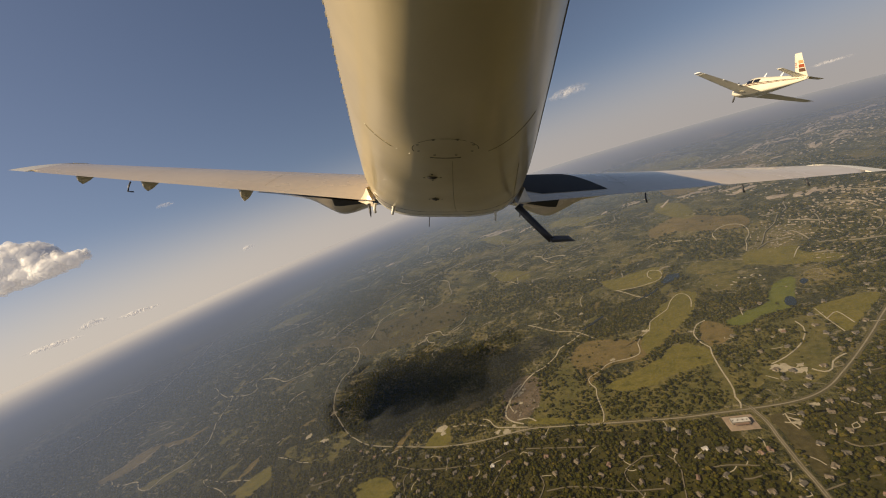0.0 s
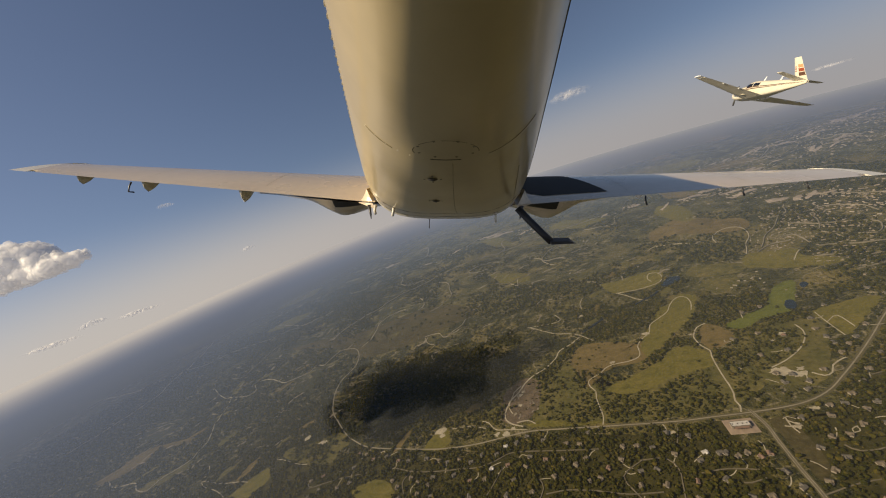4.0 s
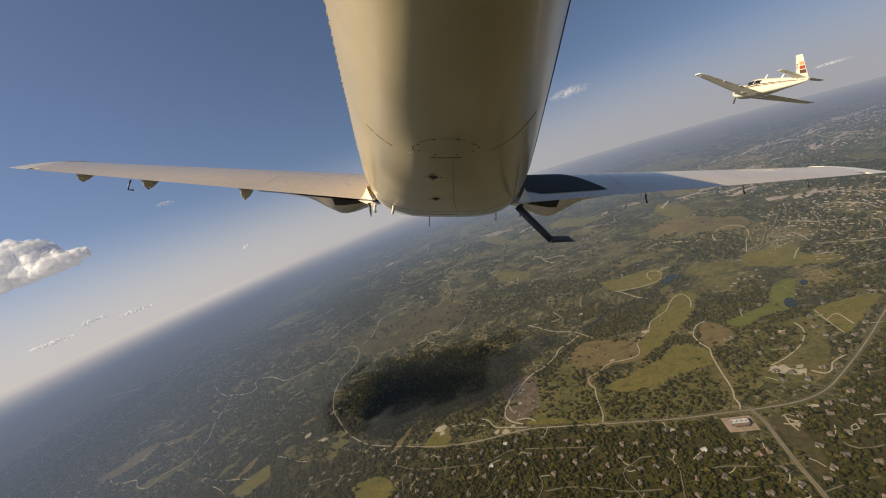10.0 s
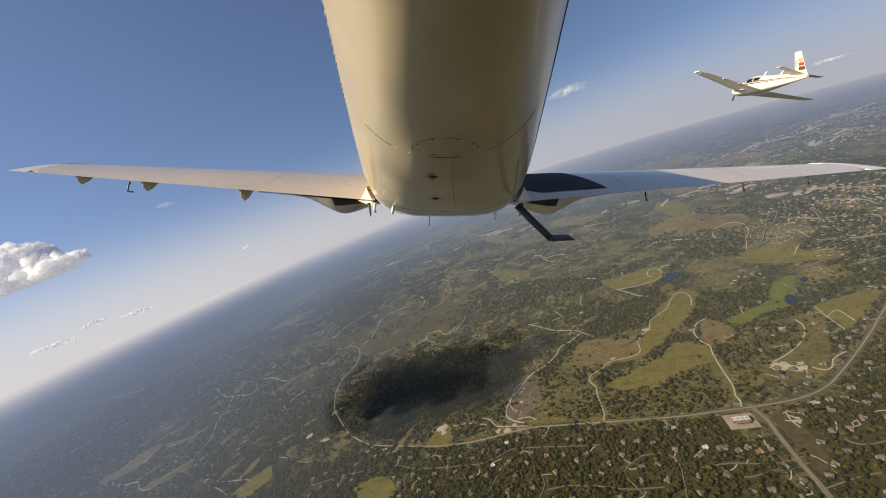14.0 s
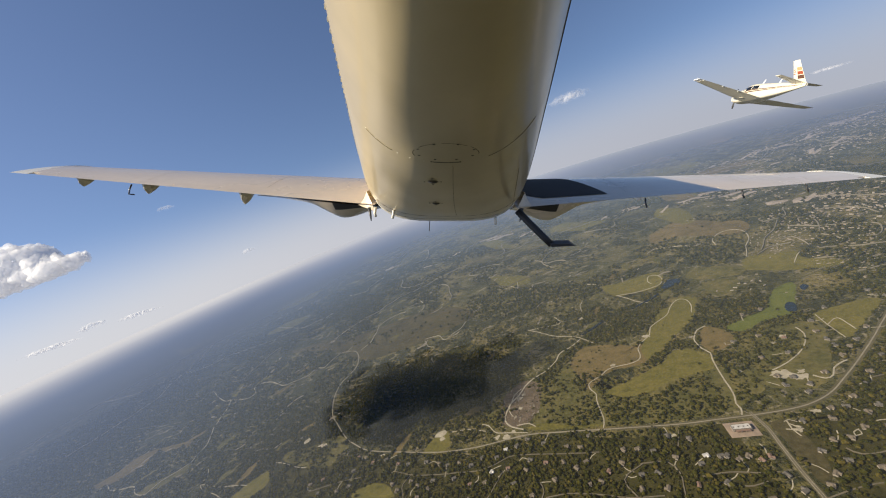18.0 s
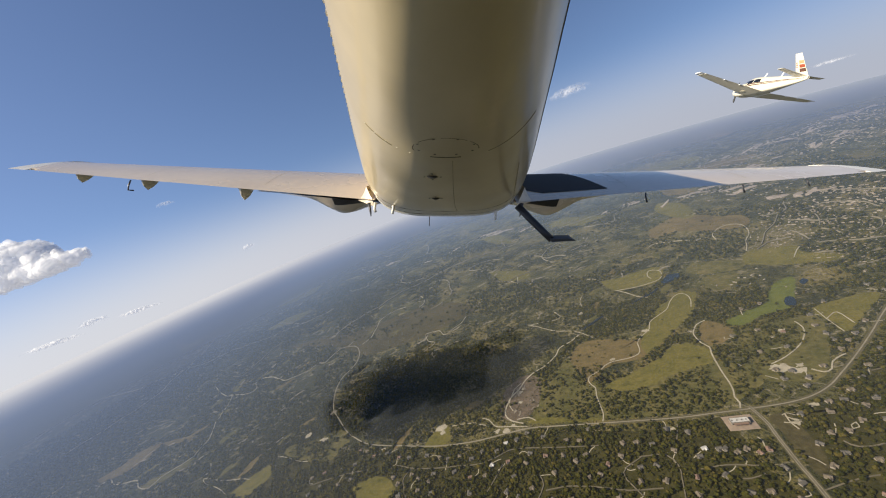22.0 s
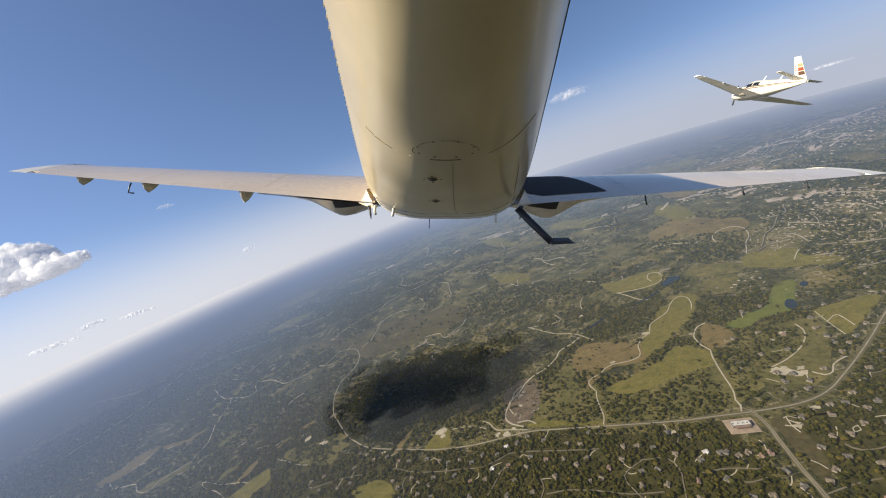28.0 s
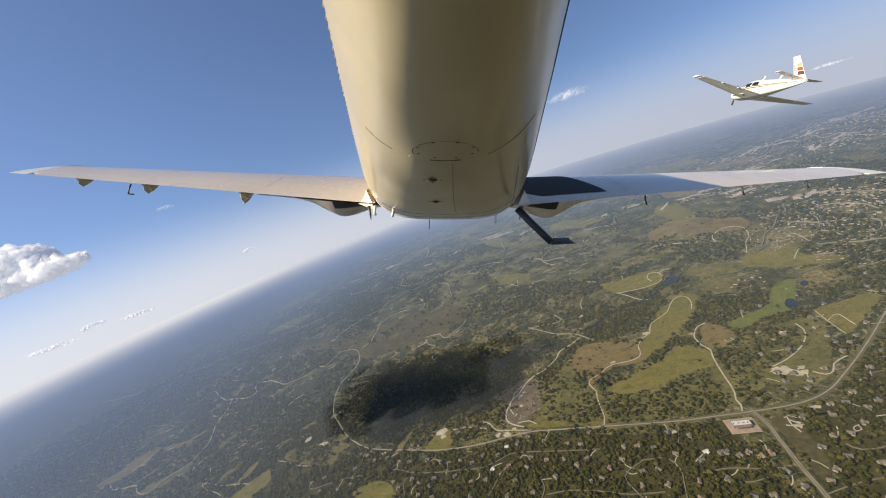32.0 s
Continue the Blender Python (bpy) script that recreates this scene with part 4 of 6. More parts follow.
def road(name, label, points, width, mat, z=None, wobble=0.0):
    line = spline(points, 12)
    if wobble:
        line += np.stack([np.sin(np.arange(len(line)) * 0.7), np.cos(np.arange(len(line)) * 0.5)], 1) * wobble
    LEVEL[0] += 0.02
    z = LEVEL[0] if z is None else z
    d = np.gradient(line, axis=0)
    d /= np.maximum(np.linalg.norm(d, axis=1), 1e-6)[:, None]
    side = np.stack([-d[:, 1], d[:, 0]], 1) * width / 2
    n = len(line)
    zs = z + relief(line[:, 0], line[:, 1]) + 1.5 * np.clip((np.hypot(line[:, 0], line[:, 1]) - 1100) / 300, 0, 1)
    verts = [(*q, w) for q, w in zip(line + side, zs)] + [(*q, w) for q, w in zip(line - side, zs)] + [(*q, w - 2.8) for q, w in zip(line + side * 1.1, zs)] + [(*q, w - 2.8) for q, w in zip(line - side * 1.1, zs)]
    faces = []
    for i in range(n - 1):
        faces += [(i, n + i, n + i + 1, i + 1), (2 * n + i, i, i + 1, 2 * n + i + 1), (n + i, 3 * n + i, 3 * n + i + 1, n + i + 1)]
    ob = new(name, mesh_of(name, verts, faces))
    ob.data.materials.append(mat)
    tagged(ob, label, "road", kind="structure")
    ROADS.append((line, width))


MAIN = [(-595, 1280), (-550, 1350), (-515, 1355), (-470, 1325), (-445, 1255), (-445, 1200), (-465, 1155), (-490, 1120), (-500, 1050), (-485, 960), (-460, 910), (-415, 830), (-385, 795), (-355, 765),
        (-315, 740), (-240, 705), (-160, 670), (-80, 648), (-5, 638), (45, 630), (115, 605), (195, 575), (305, 535), (365, 518), (430, 500), (485, 488), (525, 486), (565, 493), (605, 508),
        (650, 526), (705, 550), (755, 573), (800, 595), (870, 627), (1010, 690), (1250, 800)]
road("verge", "mown grass verge along the main road", MAIN[21:], 8.5, verge_grass, 0.2)
road("road", "pale two-lane country road", MAIN[:22], 2.9, road_main)
road("road", "pale two-lane country road with hard shoulders", MAIN[21:], 2.1, road_main)
HIGHWAY = [(425, 508), (420, 470), (410, 443), (400, 414), (391, 387), (385, 365), (376, 338), (362, 305), (340, 250)]
road("verge", "mown grass verge along the highway", HIGHWAY, 8.5, verge_grass, 0.22)
road("road", "straight pale highway running off from the crossing", HIGHWAY, 3.0, road_asphalt)
bar = spline(HIGHWAY, 12)
out_ = np.gradient(bar, axis=0)
out_ = np.stack([-out_[:, 1], out_[:, 0]], 1) / np.linalg.norm(out_, axis=1)[:, None]
for s_ in (-1, 1):
    road("shoulder", "pale gravel shoulder of the highway", [tuple(q) for q in bar + out_ * 1.8 * s_], 0.5, road_dirt)
road("road", "pale side road branching from the highway", [(383, 352), (400, 352), (420, 352), (445, 350), (470, 345), (540, 330)], 1.9, road_asphalt)
TRACK = "narrow pale limestone track through brush"
for wide, pts in ((3.6, [(410, 508), (419, 520), (423, 535), (435, 550), (445, 570), (452, 590), (465, 620), (483, 655), (495, 675), (492, 698), (500, 728), (512, 742), (535, 760), (560, 765)]),
                  (3.0, [(185, 582), (195, 600), (201, 622), (210, 655), (219, 675), (215, 690), (216, 704), (226, 715), (260, 725), (275, 735), (298, 738), (330, 730), (360, 731), (374, 747), (382, 770), (405, 790),
                         (440, 807), (460, 833), (490, 846), (530, 862), (560, 890), (585, 908), (605, 912), (615, 895), (605, 865), (580, 835)]),
                  (4.2, [(285, 890), (250, 873), (212, 862), (188, 835), (145, 808), (110, 798), (80, 780), (58, 758), (30, 738), (8, 702), (5, 682), (15, 665), (35, 650)]),
                  (2.4, [(70, 775), (50, 765), (35, 745), (22, 720), (25, 695)]),
                  (3.4, [(25, 665), (50, 660), (62, 645)]),
                  (2.8, [(-50, 705), (-37, 694), (-30, 676), (-20, 665), (0, 656), (40, 636)]),
                  (2.4, [(-125, 715), (-85, 705), (-45, 682)]),
                  (2.8, [(175, 1035), (190, 1015), (220, 970), (238, 945), (268, 922), (290, 895), (307, 855)]),
                  (2.6, [(180, 1030), (220, 1018), (260, 1007), (280, 1015), (275, 1055)]),
                  (2.6, [(360, 1030), (372, 1068), (395, 1095)]),
                  (3.2, [(490, 1050), (535, 1032), (590, 1022), (625, 1022), (650, 1045), (655, 1075), (635, 1090), (612, 1065), (610, 1042)]),
                  (3.0, [(495, 1045), (507, 1010), (517, 975), (535, 950)]),
                  (3.0, [(685, 660), (677, 637), (655, 615), (625, 597), (595, 586), (575, 580), (552, 576), (540, 575)]),
                  (3.2, [(655, 540), (643, 540), (620, 535), (603, 522), (587, 521), (578, 535)]),
                  (2.2, [(750, 675), (731, 635), (715, 590)]),
                  (2.2, [(730, 635), (765, 645), (752, 602)]),
                  (2.4, [(455, 470), (447, 455), (446, 440)]), (2.0, [(440, 458), (450, 452), (462, 455)]), (1.8, [(452, 466), (459, 452)]),
                  (3.0, [(930, 880), (965, 905), (985, 915)])):
    road("track", TRACK, pts, wide * 0.74, road_dirt, wobble=0.8)
for wide, pts in ((6.0, [(-1235, 960), (-1215, 972), (-1180, 948), (-1095, 925), (-1057, 892), (-1022, 882), (-1008, 908), (-960, 940), (-940, 965), (-943, 997), (-937, 1035), (-948, 1075), (-972, 1128), (-967, 1158), (-972, 1200), (-990, 1285)]),
                  (5.0, [(-1010, 1300), (-905, 1262), (-887, 1280), (-908, 1328), (-888, 1352), (-830, 1325), (-765, 1265), (-720, 1264), (-662, 1268), (-635, 1295), (-595, 1283)]),
                  (6.0, [(-1115, 1385), (-1060, 1335), (-1020, 1300)]),
                  (4.0, [(-855, 905), (-842, 877), (-843, 850), (-795, 810), (-720, 755)]),
                  (3.6, [(-845, 850), (-760, 815), (-675, 782)]),
                  (3.6, [(-615, 830), (-555, 797), (-510, 772)]),
                  (6.0, [(-445, 1320), (-405, 1372), (-385, 1495), (-335, 1540)]),
                  (4.0, [(-175, 1205), (-168, 1162), (-142, 1136), (-205, 1090)]),
                  (4.0, [(-175, 1215), (-135, 1212), (-115, 1203), (-105, 1172), (-90, 1165)]),
                  (4.5, [(-75, 1180), (-35, 1205), (-5, 1245)]),
                  (5.0, [(750, 1265), (795, 1285), (845, 1222), (870, 1175), (910, 1180)]),
                  (5.5, [(895, 990), (955, 1055), (992, 1082), (1028, 1125), (1040, 1160), (1025, 1192), (985, 1198), (937, 1165), (915, 1130)]),
                  (6.0, [(-335, 1525), (-297, 1540), (-255, 1535)]), (6.0, [(-180, 1585), (-165, 1512), (-195, 1480)]), (5.0, [(225, 1410), (242, 1367), (265, 1435)]), (4.0, [(465, 1195), (484, 1172), (485, 1140)])):
    road("track", "pale winding track across the farther country", pts, wide * 0.42, road_dirt, wobble=2.2)
STREETS = ([(-265, 660), (-225, 635), (-175, 615), (-125, 600), (-80, 587), (-40, 589), (-15, 594), (20, 585), (90, 557), (150, 535)],
           [(-235, 545), (-246, 600), (-245, 620), (-225, 638)],
           [(200, 487), (240, 475), (245, 450), (235, 430), (215, 395)],
           [(5, 475), (25, 498), (25, 518)],
           [(25, 487), (65, 480), (110, 461), (150, 440), (200, 425)],
           [(270, 433), (310, 425), (345, 409)],
           [(310, 400), (320, 396), (342, 395)],
           [(305, 530), (275, 493)],
           [(165, 425), (160, 470), (205, 486)],
           [(475, 402), (482, 387), (520, 380), (600, 390)],
           [(-480, 690), (-405, 687), (-335, 675)],
           [(-85, 515), (-55, 545), (-35, 568)],
           [(640, 492), (680, 490), (740, 520)])
for pts in STREETS:
    road("street", "narrow grey street between houses and trees", pts, 1.7, road_asphalt)
SUBURB = ([(1120, 1060), (1145, 1015), (1185, 980), (1220, 955), (1240, 920), (1210, 890), (1170, 875), (1150, 900)], [(1220, 1110), (1280, 1110), (1315, 1085), (1335, 1025), (1310, 970)],
          [(1120, 1155), (1155, 1140), (1190, 1140), (1260, 1215)], [(1225, 1090), (1170, 1020), (1120, 975)], [(950, 995), (1025, 1055), (1085, 1080), (1145, 1130)],
          [(920, 980), (980, 995), (1025, 975)], [(1030, 900), (1075, 880), (1110, 855), (1140, 830)], [(1110, 960), (1115, 925), (1100, 885)], [(1030, 1005), (1055, 1000), (1050, 965), (1035, 930)],
          [(975, 865), (1000, 850), (1020, 835)], [(965, 760), (990, 755), (1030, 750)], [(1005, 780), (1045, 795), (1070, 790)],
          [(1380, 1190), (1440, 1120), (1500, 1010), (1480, 900)], [(1400, 1000), (1330, 900), (1260, 800)])
for pts in SUBURB:
    road("street", "pale street of the suburb", pts, 2.2, road_main, wobble=1.6)
for pts in ([(-2300, 1900), (-1700, 1750), (-1200, 1800), (-700, 1900)], [(-600, 1500), (-200, 1800), (300, 1900), (900, 1900)],
            [(-1700, 1300), (-1500, 1700), (-1550, 2300)]):
    road("street", "pale road crossing the farther country", pts, 4.5, road_main, wobble=2.5)

FIELDS, ROUGH = [], []


def draped(line, z, name):
    """A closed outline filled and laid on the land."""
    mid = line.mean(0)
    rows_, n = 7, len(line)
    pts = np.concatenate([mid + (line - mid) * (k / rows_) for k in range(1, rows_ + 1)] + [mid[None]])
    lift_ = 2.2 * np.clip((np.hypot(pts[:, 0], pts[:, 1]) - 1100) / 300, 0, 1)
    zs = relief(pts[:, 0], pts[:, 1]) + z + lift_ * 0.7
    zs[(rows_ - 1) * n:rows_ * n] -= 0.4 * (lift_[(rows_ - 1) * n:rows_ * n] > 0)
    faces = [(rows_ * n, k, (k + 1) % n) for k in range(n)]
    for j in range(rows_ - 1):
        faces += [(j * n + k, (j + 1) * n + k, (j + 1) * n + (k + 1) % n, j * n + (k + 1) % n) for k in range(n)]
    return mesh_of(name, [(*p, h) for p, h in zip(pts, zs)], faces)


def field(label, points, mat, z, bare=True):
    line = spline(points + [points[0]], 9)[:-1]
    rng = np.random.default_rng(len(FIELDS) + 5)
    line = line + rng.normal(0, 1.3, line.shape)
    ob = new("field", draped(line, z, mat.name))
    ob.data.materials.append(mat)
    tagged(ob, label, "field", kind="structure")
    (FIELDS if bare else ROUGH).append(line)


field("bare brown field inside a bend of the track", [(520, 740), (555, 763), (570, 750), (577, 712), (560, 685), (525, 674), (499, 680), (503, 705)], field_brown, 0.12)
field("long olive pasture between woods", [(235, 662), (260, 675), (310, 680), (390, 697), (445, 720), (475, 702), (488, 670), (468, 632), (405, 635), (370, 637), (315, 627), (260, 645)], field_olive, 0.10)
field("narrow ridge of open grass along a winding track", [(375, 720), (385, 760), (420, 800), (460, 832), (525, 890), (560, 895), (610, 928), (643, 918), (633, 880), (580, 835), (510, 795), (440, 745)], field_olive, 0.13)
field("bright green hayfield", [(735, 770), (765, 792), (800, 812), (845, 810), (820, 775), (785, 750), (745, 712), (720, 703), (665, 712), (600, 705), (585, 732), (620, 742), (685, 747), (712, 752)], field_green, 0.14)
field("broad green field below the suburb", [(825, 935), (900, 988), (985, 925), (968, 890), (1003, 818), (970, 810), (890, 858), (845, 920)], field_olive, 0.10)
field("green field beside the highway", [(745, 680), (790, 682), (870, 668), (873, 648), (795, 617), (718, 588), (726, 625)], field_olive, 0.10)
field("narrow pasture along the road", [(42, 650), (80, 648), (130, 617), (180, 597), (183, 588), (115, 613), (58, 637)], field_olive, 0.11)
field("small meadow between wood and road", [(-600, 832), (-593, 858), (-530, 845), (-445, 852), (-398, 798), (-425, 777), (-437, 750), (-500, 767), (-560, 805)], open_pasture, 0.10, False)
field("small pasture in the woods", [(-720, 757), (-690, 780), (-650, 803), (-627, 812), (-612, 767), (-635, 747), (-660, 728)], field_olive, 0.10)
field("cleared ground beside the highway", [(431, 482), (460, 468), (452, 440), (440, 408), (420, 372), (398, 368), (408, 405), (420, 442)], heath, 0.10)
field("pale grass inside the loop of a track", [(490, 1150), (555, 1120), (635, 1112), (672, 1092), (653, 1042), (600, 1012), (535, 1032), (497, 1042), (482, 1095)], field_olive, 0.09)
field("grass round a farmstead", [(-203, 680), (-170, 718), (-140, 724), (-131, 692), (-146, 672)], field_olive, 0.12)
field("tan dry pasture on a far slope", [(875, 1432), (1015, 1432), (1105, 1262), (1083, 1168), (1005, 1153), (905, 1295), (825, 1348)], field_brown, 0.09)
field("lawn in a street corner", [(-368, 645), (-320, 650), (-282, 630), (-264, 588), (-335, 592)], field_olive, 0.12)
field("narrow green strip in the far woods", [(-1015, 1325), (-1005, 1385), (-990, 1403), (-976, 1350), (-986, 1312)], field_olive, 0.12)
field("pale grass along a stream", [(-1070, 882), (-1040, 910), (-990, 930), (-955, 950), (-935, 958), (-937, 922), (-975, 900), (-1020, 882)], open_pasture, 0.12)
field("thin strip of open ground in the woods", [(-1135, 1098), (-1070, 1094), (-1026, 1088), (-1012, 1062), (-1065, 1066), (-1105, 1072)], field_brown, 0.12)
field("reddish open slope in the woods", [(-1283, 990), (-1235, 1038), (-1205, 1083), (-1138, 1098), (-1142, 1030), (-1190, 990), (-1235, 972)], field_brown, 0.12)
field("olive pasture behind the ponds", [(755, 1038), (843, 960), (810, 922), (730, 960), (707, 1008)], open_pasture, 0.12)
field("olive pasture beside white farm roofs", [(710, 953), (783, 920), (750, 867), (682, 862), (677, 890)], open_pasture, 0.13)
field("open grass by the hayfield", [(500, 818), (535, 823), (598, 848), (560, 808), (480, 772)], field_olive, 0.15)
field("open dry pasture with scattered trees", [(208, 690), (212, 755), (217, 805), (270, 848), (350, 815), (385, 785), (440, 790), (440, 745), (360, 715), (285, 728)], field_brown, 0.06, False)
field("open dry pasture with scattered trees", [(60, 648), (110, 770), (205, 800), (235, 700), (420, 640), (470, 632), (520, 560), (400, 525), (250, 565), (190, 590)], open_pasture, 0.05, False)
field("open dry pasture with scattered trees", [(500, 540), (560, 690), (650, 700), (740, 690), (700, 610), (620, 540), (560, 510)], open_pasture, 0.055, False)
field("broad tan pasture on the far ridge", [(-820, 1520), (-690, 1512), (-520, 1470), (-335, 1478), (-145, 1465), (-5, 1365), (25, 1268), (-160, 1207), (-295, 1205), (-420, 1225), (-560, 1380)], heath, 0.06, False)
field("stony mauve-brown bank above the creek", [(30, 778), (85, 800), (118, 765), (92, 702), (52, 662), (8, 668), (-6, 700), (10, 745)], bank_soil, 0.08, False)
field("rough lawns and leaf litter between the houses", [(-560, 800), (-380, 735), (-240, 680), (-95, 622), (0, 615), (110, 582), (185, 556), (295, 512), (372, 500), (352, 400), (352, 200), (0, 190), (-350, 240), (-620, 420), (-740, 640)], lawn, 0.07, False)
field("rough lawns and leaf litter between the houses", [(438, 478), (485, 462), (545, 465), (640, 490), (740, 535), (885, 612), (960, 560), (900, 380), (640, 230), (410, 210), (415, 340)], lawn, 0.07, False)
rng = np.random.default_rng(57)
for k, (cx, cy) in enumerate(((-1080, 960), (-1010, 1110), (-960, 1180), (-1040, 1260), (-980, 1360), (-880, 1380), (-820, 1420), (-700, 1330), (-640, 1400), (-800, 1290), (-740, 1230), (-420, 1420),
                              (-760, 860), (-700, 830), (-780, 850), (-620, 900), (-560, 940), (-380, 860), (-330, 840), (-250, 735), (-860, 1010), (-300, 1330), (-60, 760), (-20, 735), (60, 1010), (30, 960), (120, 920),
                              (350, 940), (400, 1010), (330, 1080), (440, 1090), (560, 1190), (640, 1230), (520, 1290), (300, 1290), (180, 1290), (730, 1180), (860, 1080), (600, 960), (700, 930))):
    size, lean = rng.uniform(8, 22) * (0.6 + math.hypot(cx, cy) / 2200), rng.uniform(0.2, 1.3)
    pts = []
    for q in range(7):
        a = 2 * math.pi * (q + rng.uniform(-0.3, 0.3)) / 7
        u, v = size * 1.8 * math.cos(a) * rng.uniform(0.6, 1.25), size * 0.5 * math.sin(a) * rng.uniform(0.6, 1.25)
        pts.append((cx + u * math.cos(lean) - v * math.sin(lean), cy + u * math.sin(lean) + v * math.cos(lean)))
    field("rough dry clearing in the woods", pts, field_brown if k % 3 == 1 else open_pasture, 0.16 + 0.004 * k)
rng = np.random.default_rng(41)
for k in range(30):
    a, r = radians(rng.uniform(28, 152)), 1450 + 2300 * rng.uniform() ** 1.2
    cx, cy, n_ = r * math.cos(a), r * math.sin(a), int(rng.integers(4, 7))
    size, lean = rng.uniform(28, 75) * (0.7 + r / 2600), rng.uniform(0, 3)
    pts = []
    for q in range(n_):
        b2 = 2 * math.pi * (q + rng.uniform(-0.25, 0.25)) / n_
        u, v = size * 1.7 * math.cos(b2) * rng.uniform(0.75, 1.2), size * 0.75 * math.sin(b2) * rng.uniform(0.7, 1.2)
        pts.append((cx + u * math.cos(lean) - v * math.sin(lean), cy + u * math.sin(lean) + v * math.cos(lean)))
    if cx < -150 and (r < 1900 or k % 3 == 1):
        continue
    field(("olive pasture", "dry brown pasture", "olive pasture")[k % 3] + " in the farther country", pts, (field_olive, field_brown, field_olive)[k % 3], 0.35 + 0.004 * k)
for k in range(46):
    a, r = radians(rng.uniform(30, 150)), 1300 + 2000 * rng.uniform()
    p, turn = np.array([r * math.cos(a), r * math.sin(a)]), rng.uniform(0, 6.3)
    pts = [tuple(p)]
    for q in range(int(rng.integers(3, 6))):
        turn += rng.normal(0, 0.7)
        p = p + rng.uniform(25, 70) * (0.6 + r / 2600) * np.array([math.cos(turn), math.sin(turn)])
        if not 1200 < np.hypot(*p) < 3400:
            break
        pts.append(tuple(p))
    if len(pts) > 2 and not (pts[0][0] < -100 and r < 1750) and not any(x > 550 and math.hypot(x, y) < 1750 for x, y in pts):
        road("track", TRACK, pts, 1.6 + r / 1100, road_main if k % 3 else road_asphalt, wobble=3.0)
# bare limestone and turned soil
rng = np.random.default_rng(44)
for k, (cx, cy, sz) in enumerate(((550, 556, 13), (540, 566, 9), (562, 541, 10), (575, 552, 6), (-5, 646, 8), (-26, 653, 6), (12, 652, 5), (-155, 722, 12), (-148, 706, 7), (-540, 875, 11), (-480, 832, 12), (55, 745, 7), (70, 752, 5), (48, 715, 6),
                                  (495, 600, 5), (300, 745, 5), (430, 805, 8), (340, 990, 7), (455, 452, 7), (505, 745, 4), (505, 470, 6), (610, 640, 5), (640, 650, 6), (690, 470, 8), (280, 515, 6), (-300, 720, 6))):
    pts = [(cx + sz * rng.uniform(0.5, 1.3) * math.cos(b2) * 1.3, cy + sz * rng.uniform(0.4, 1.1) * math.sin(b2)) for b2 in np.linspace(0, 5.4, 9)]
    field("bare pale limestone ground in the brush", pts, road_dirt, 0.25 + 0.004 * k)


rng = np.random.default_rng(77)
for k in range(96):
    if k < 52:
        cx, cy = rng.uniform(-1350, -480), rng.uniform(860, 1500)
    else:
        cx, cy = rng.uniform(-250, 700), rng.uniform(980, 1700)
    u, v, lean = rng.uniform(9, 38), rng.uniform(1.2, 3.4), rng.uniform(-0.2, 1.2)
    bow = rng.normal(0, 0.25)
    pts = []
    for a, c in ((-1, 0.2), (-0.5, -1), (0.1, -0.8), (0.6, -1), (1, 0), (0.5, 0.9), (0, 1.1), (-0.6, 0.8)):
        p, q = a * u + rng.normal(0, 1), c * v + bow * u * a * a
        pts.append((cx + p * math.cos(lean) - q * math.sin(lean), cy + p * math.sin(lean) + q * math.cos(lean)))
    field("bare limestone ledge on a brushy slope", pts, ledge_rock, 0.4 + 0.002 * k)


rng = np.random.default_rng(78)
for k in range(26):
    cx, cy, lean = rng.uniform(5, 95), rng.uniform(675, 785), rng.uniform(0.6, 1.5)
    u, v = rng.uniform(3, 11), rng.uniform(0.5, 1.3)
    pts = []
    for a, c in ((-1, 0.2), (-0.4, -1), (0.5, -0.8), (1, 0), (0.4, 1), (-0.5, 0.8)):
        p, q = a * u + rng.normal(0, 0.5), c * v + rng.normal(0, 0.2)
        pts.append((cx + p * math.cos(lean) - q * math.sin(lean), cy + p * math.sin(lean) + q * math.cos(lean)))
    field("streak of loose pale stone on the bank", pts, ledge_rock, 0.3 + 0.004 * k)


def pond(points, label):
    line = spline(points + [points[0]], 5)[:-1]
    ob = new("pond", mesh_of("pond", [(*q, 0.9 + float(relief(*line.mean(0)))) for q in line], [tuple(range(len(line)))]))
    ob.data.materials.append(pond_water)
    tagged(ob, label, "pond", kind="structure")
    FIELDS.append(line)


pond([(735, 730), (755, 744), (765, 738), (755, 720), (737, 706), (727, 715)], "small dark pond in a green field")
pond([(835, 784), (850, 788), (850, 775), (830, 766), (826, 771)], "small dark pond beside a hayfield")
pond([(665, 1033), (698, 1052), (694, 1025), (670, 992), (640, 986), (613, 986), (615, 1000)], "narrow dark pond in a valley")
for pts in ([(585, 975), (555, 962), (520, 955), (480, 945)], [(300, 905), (330, 915), (380, 935)]):
    road("creek", "narrow creek glinting between trees", pts, 4.5, pond_water)


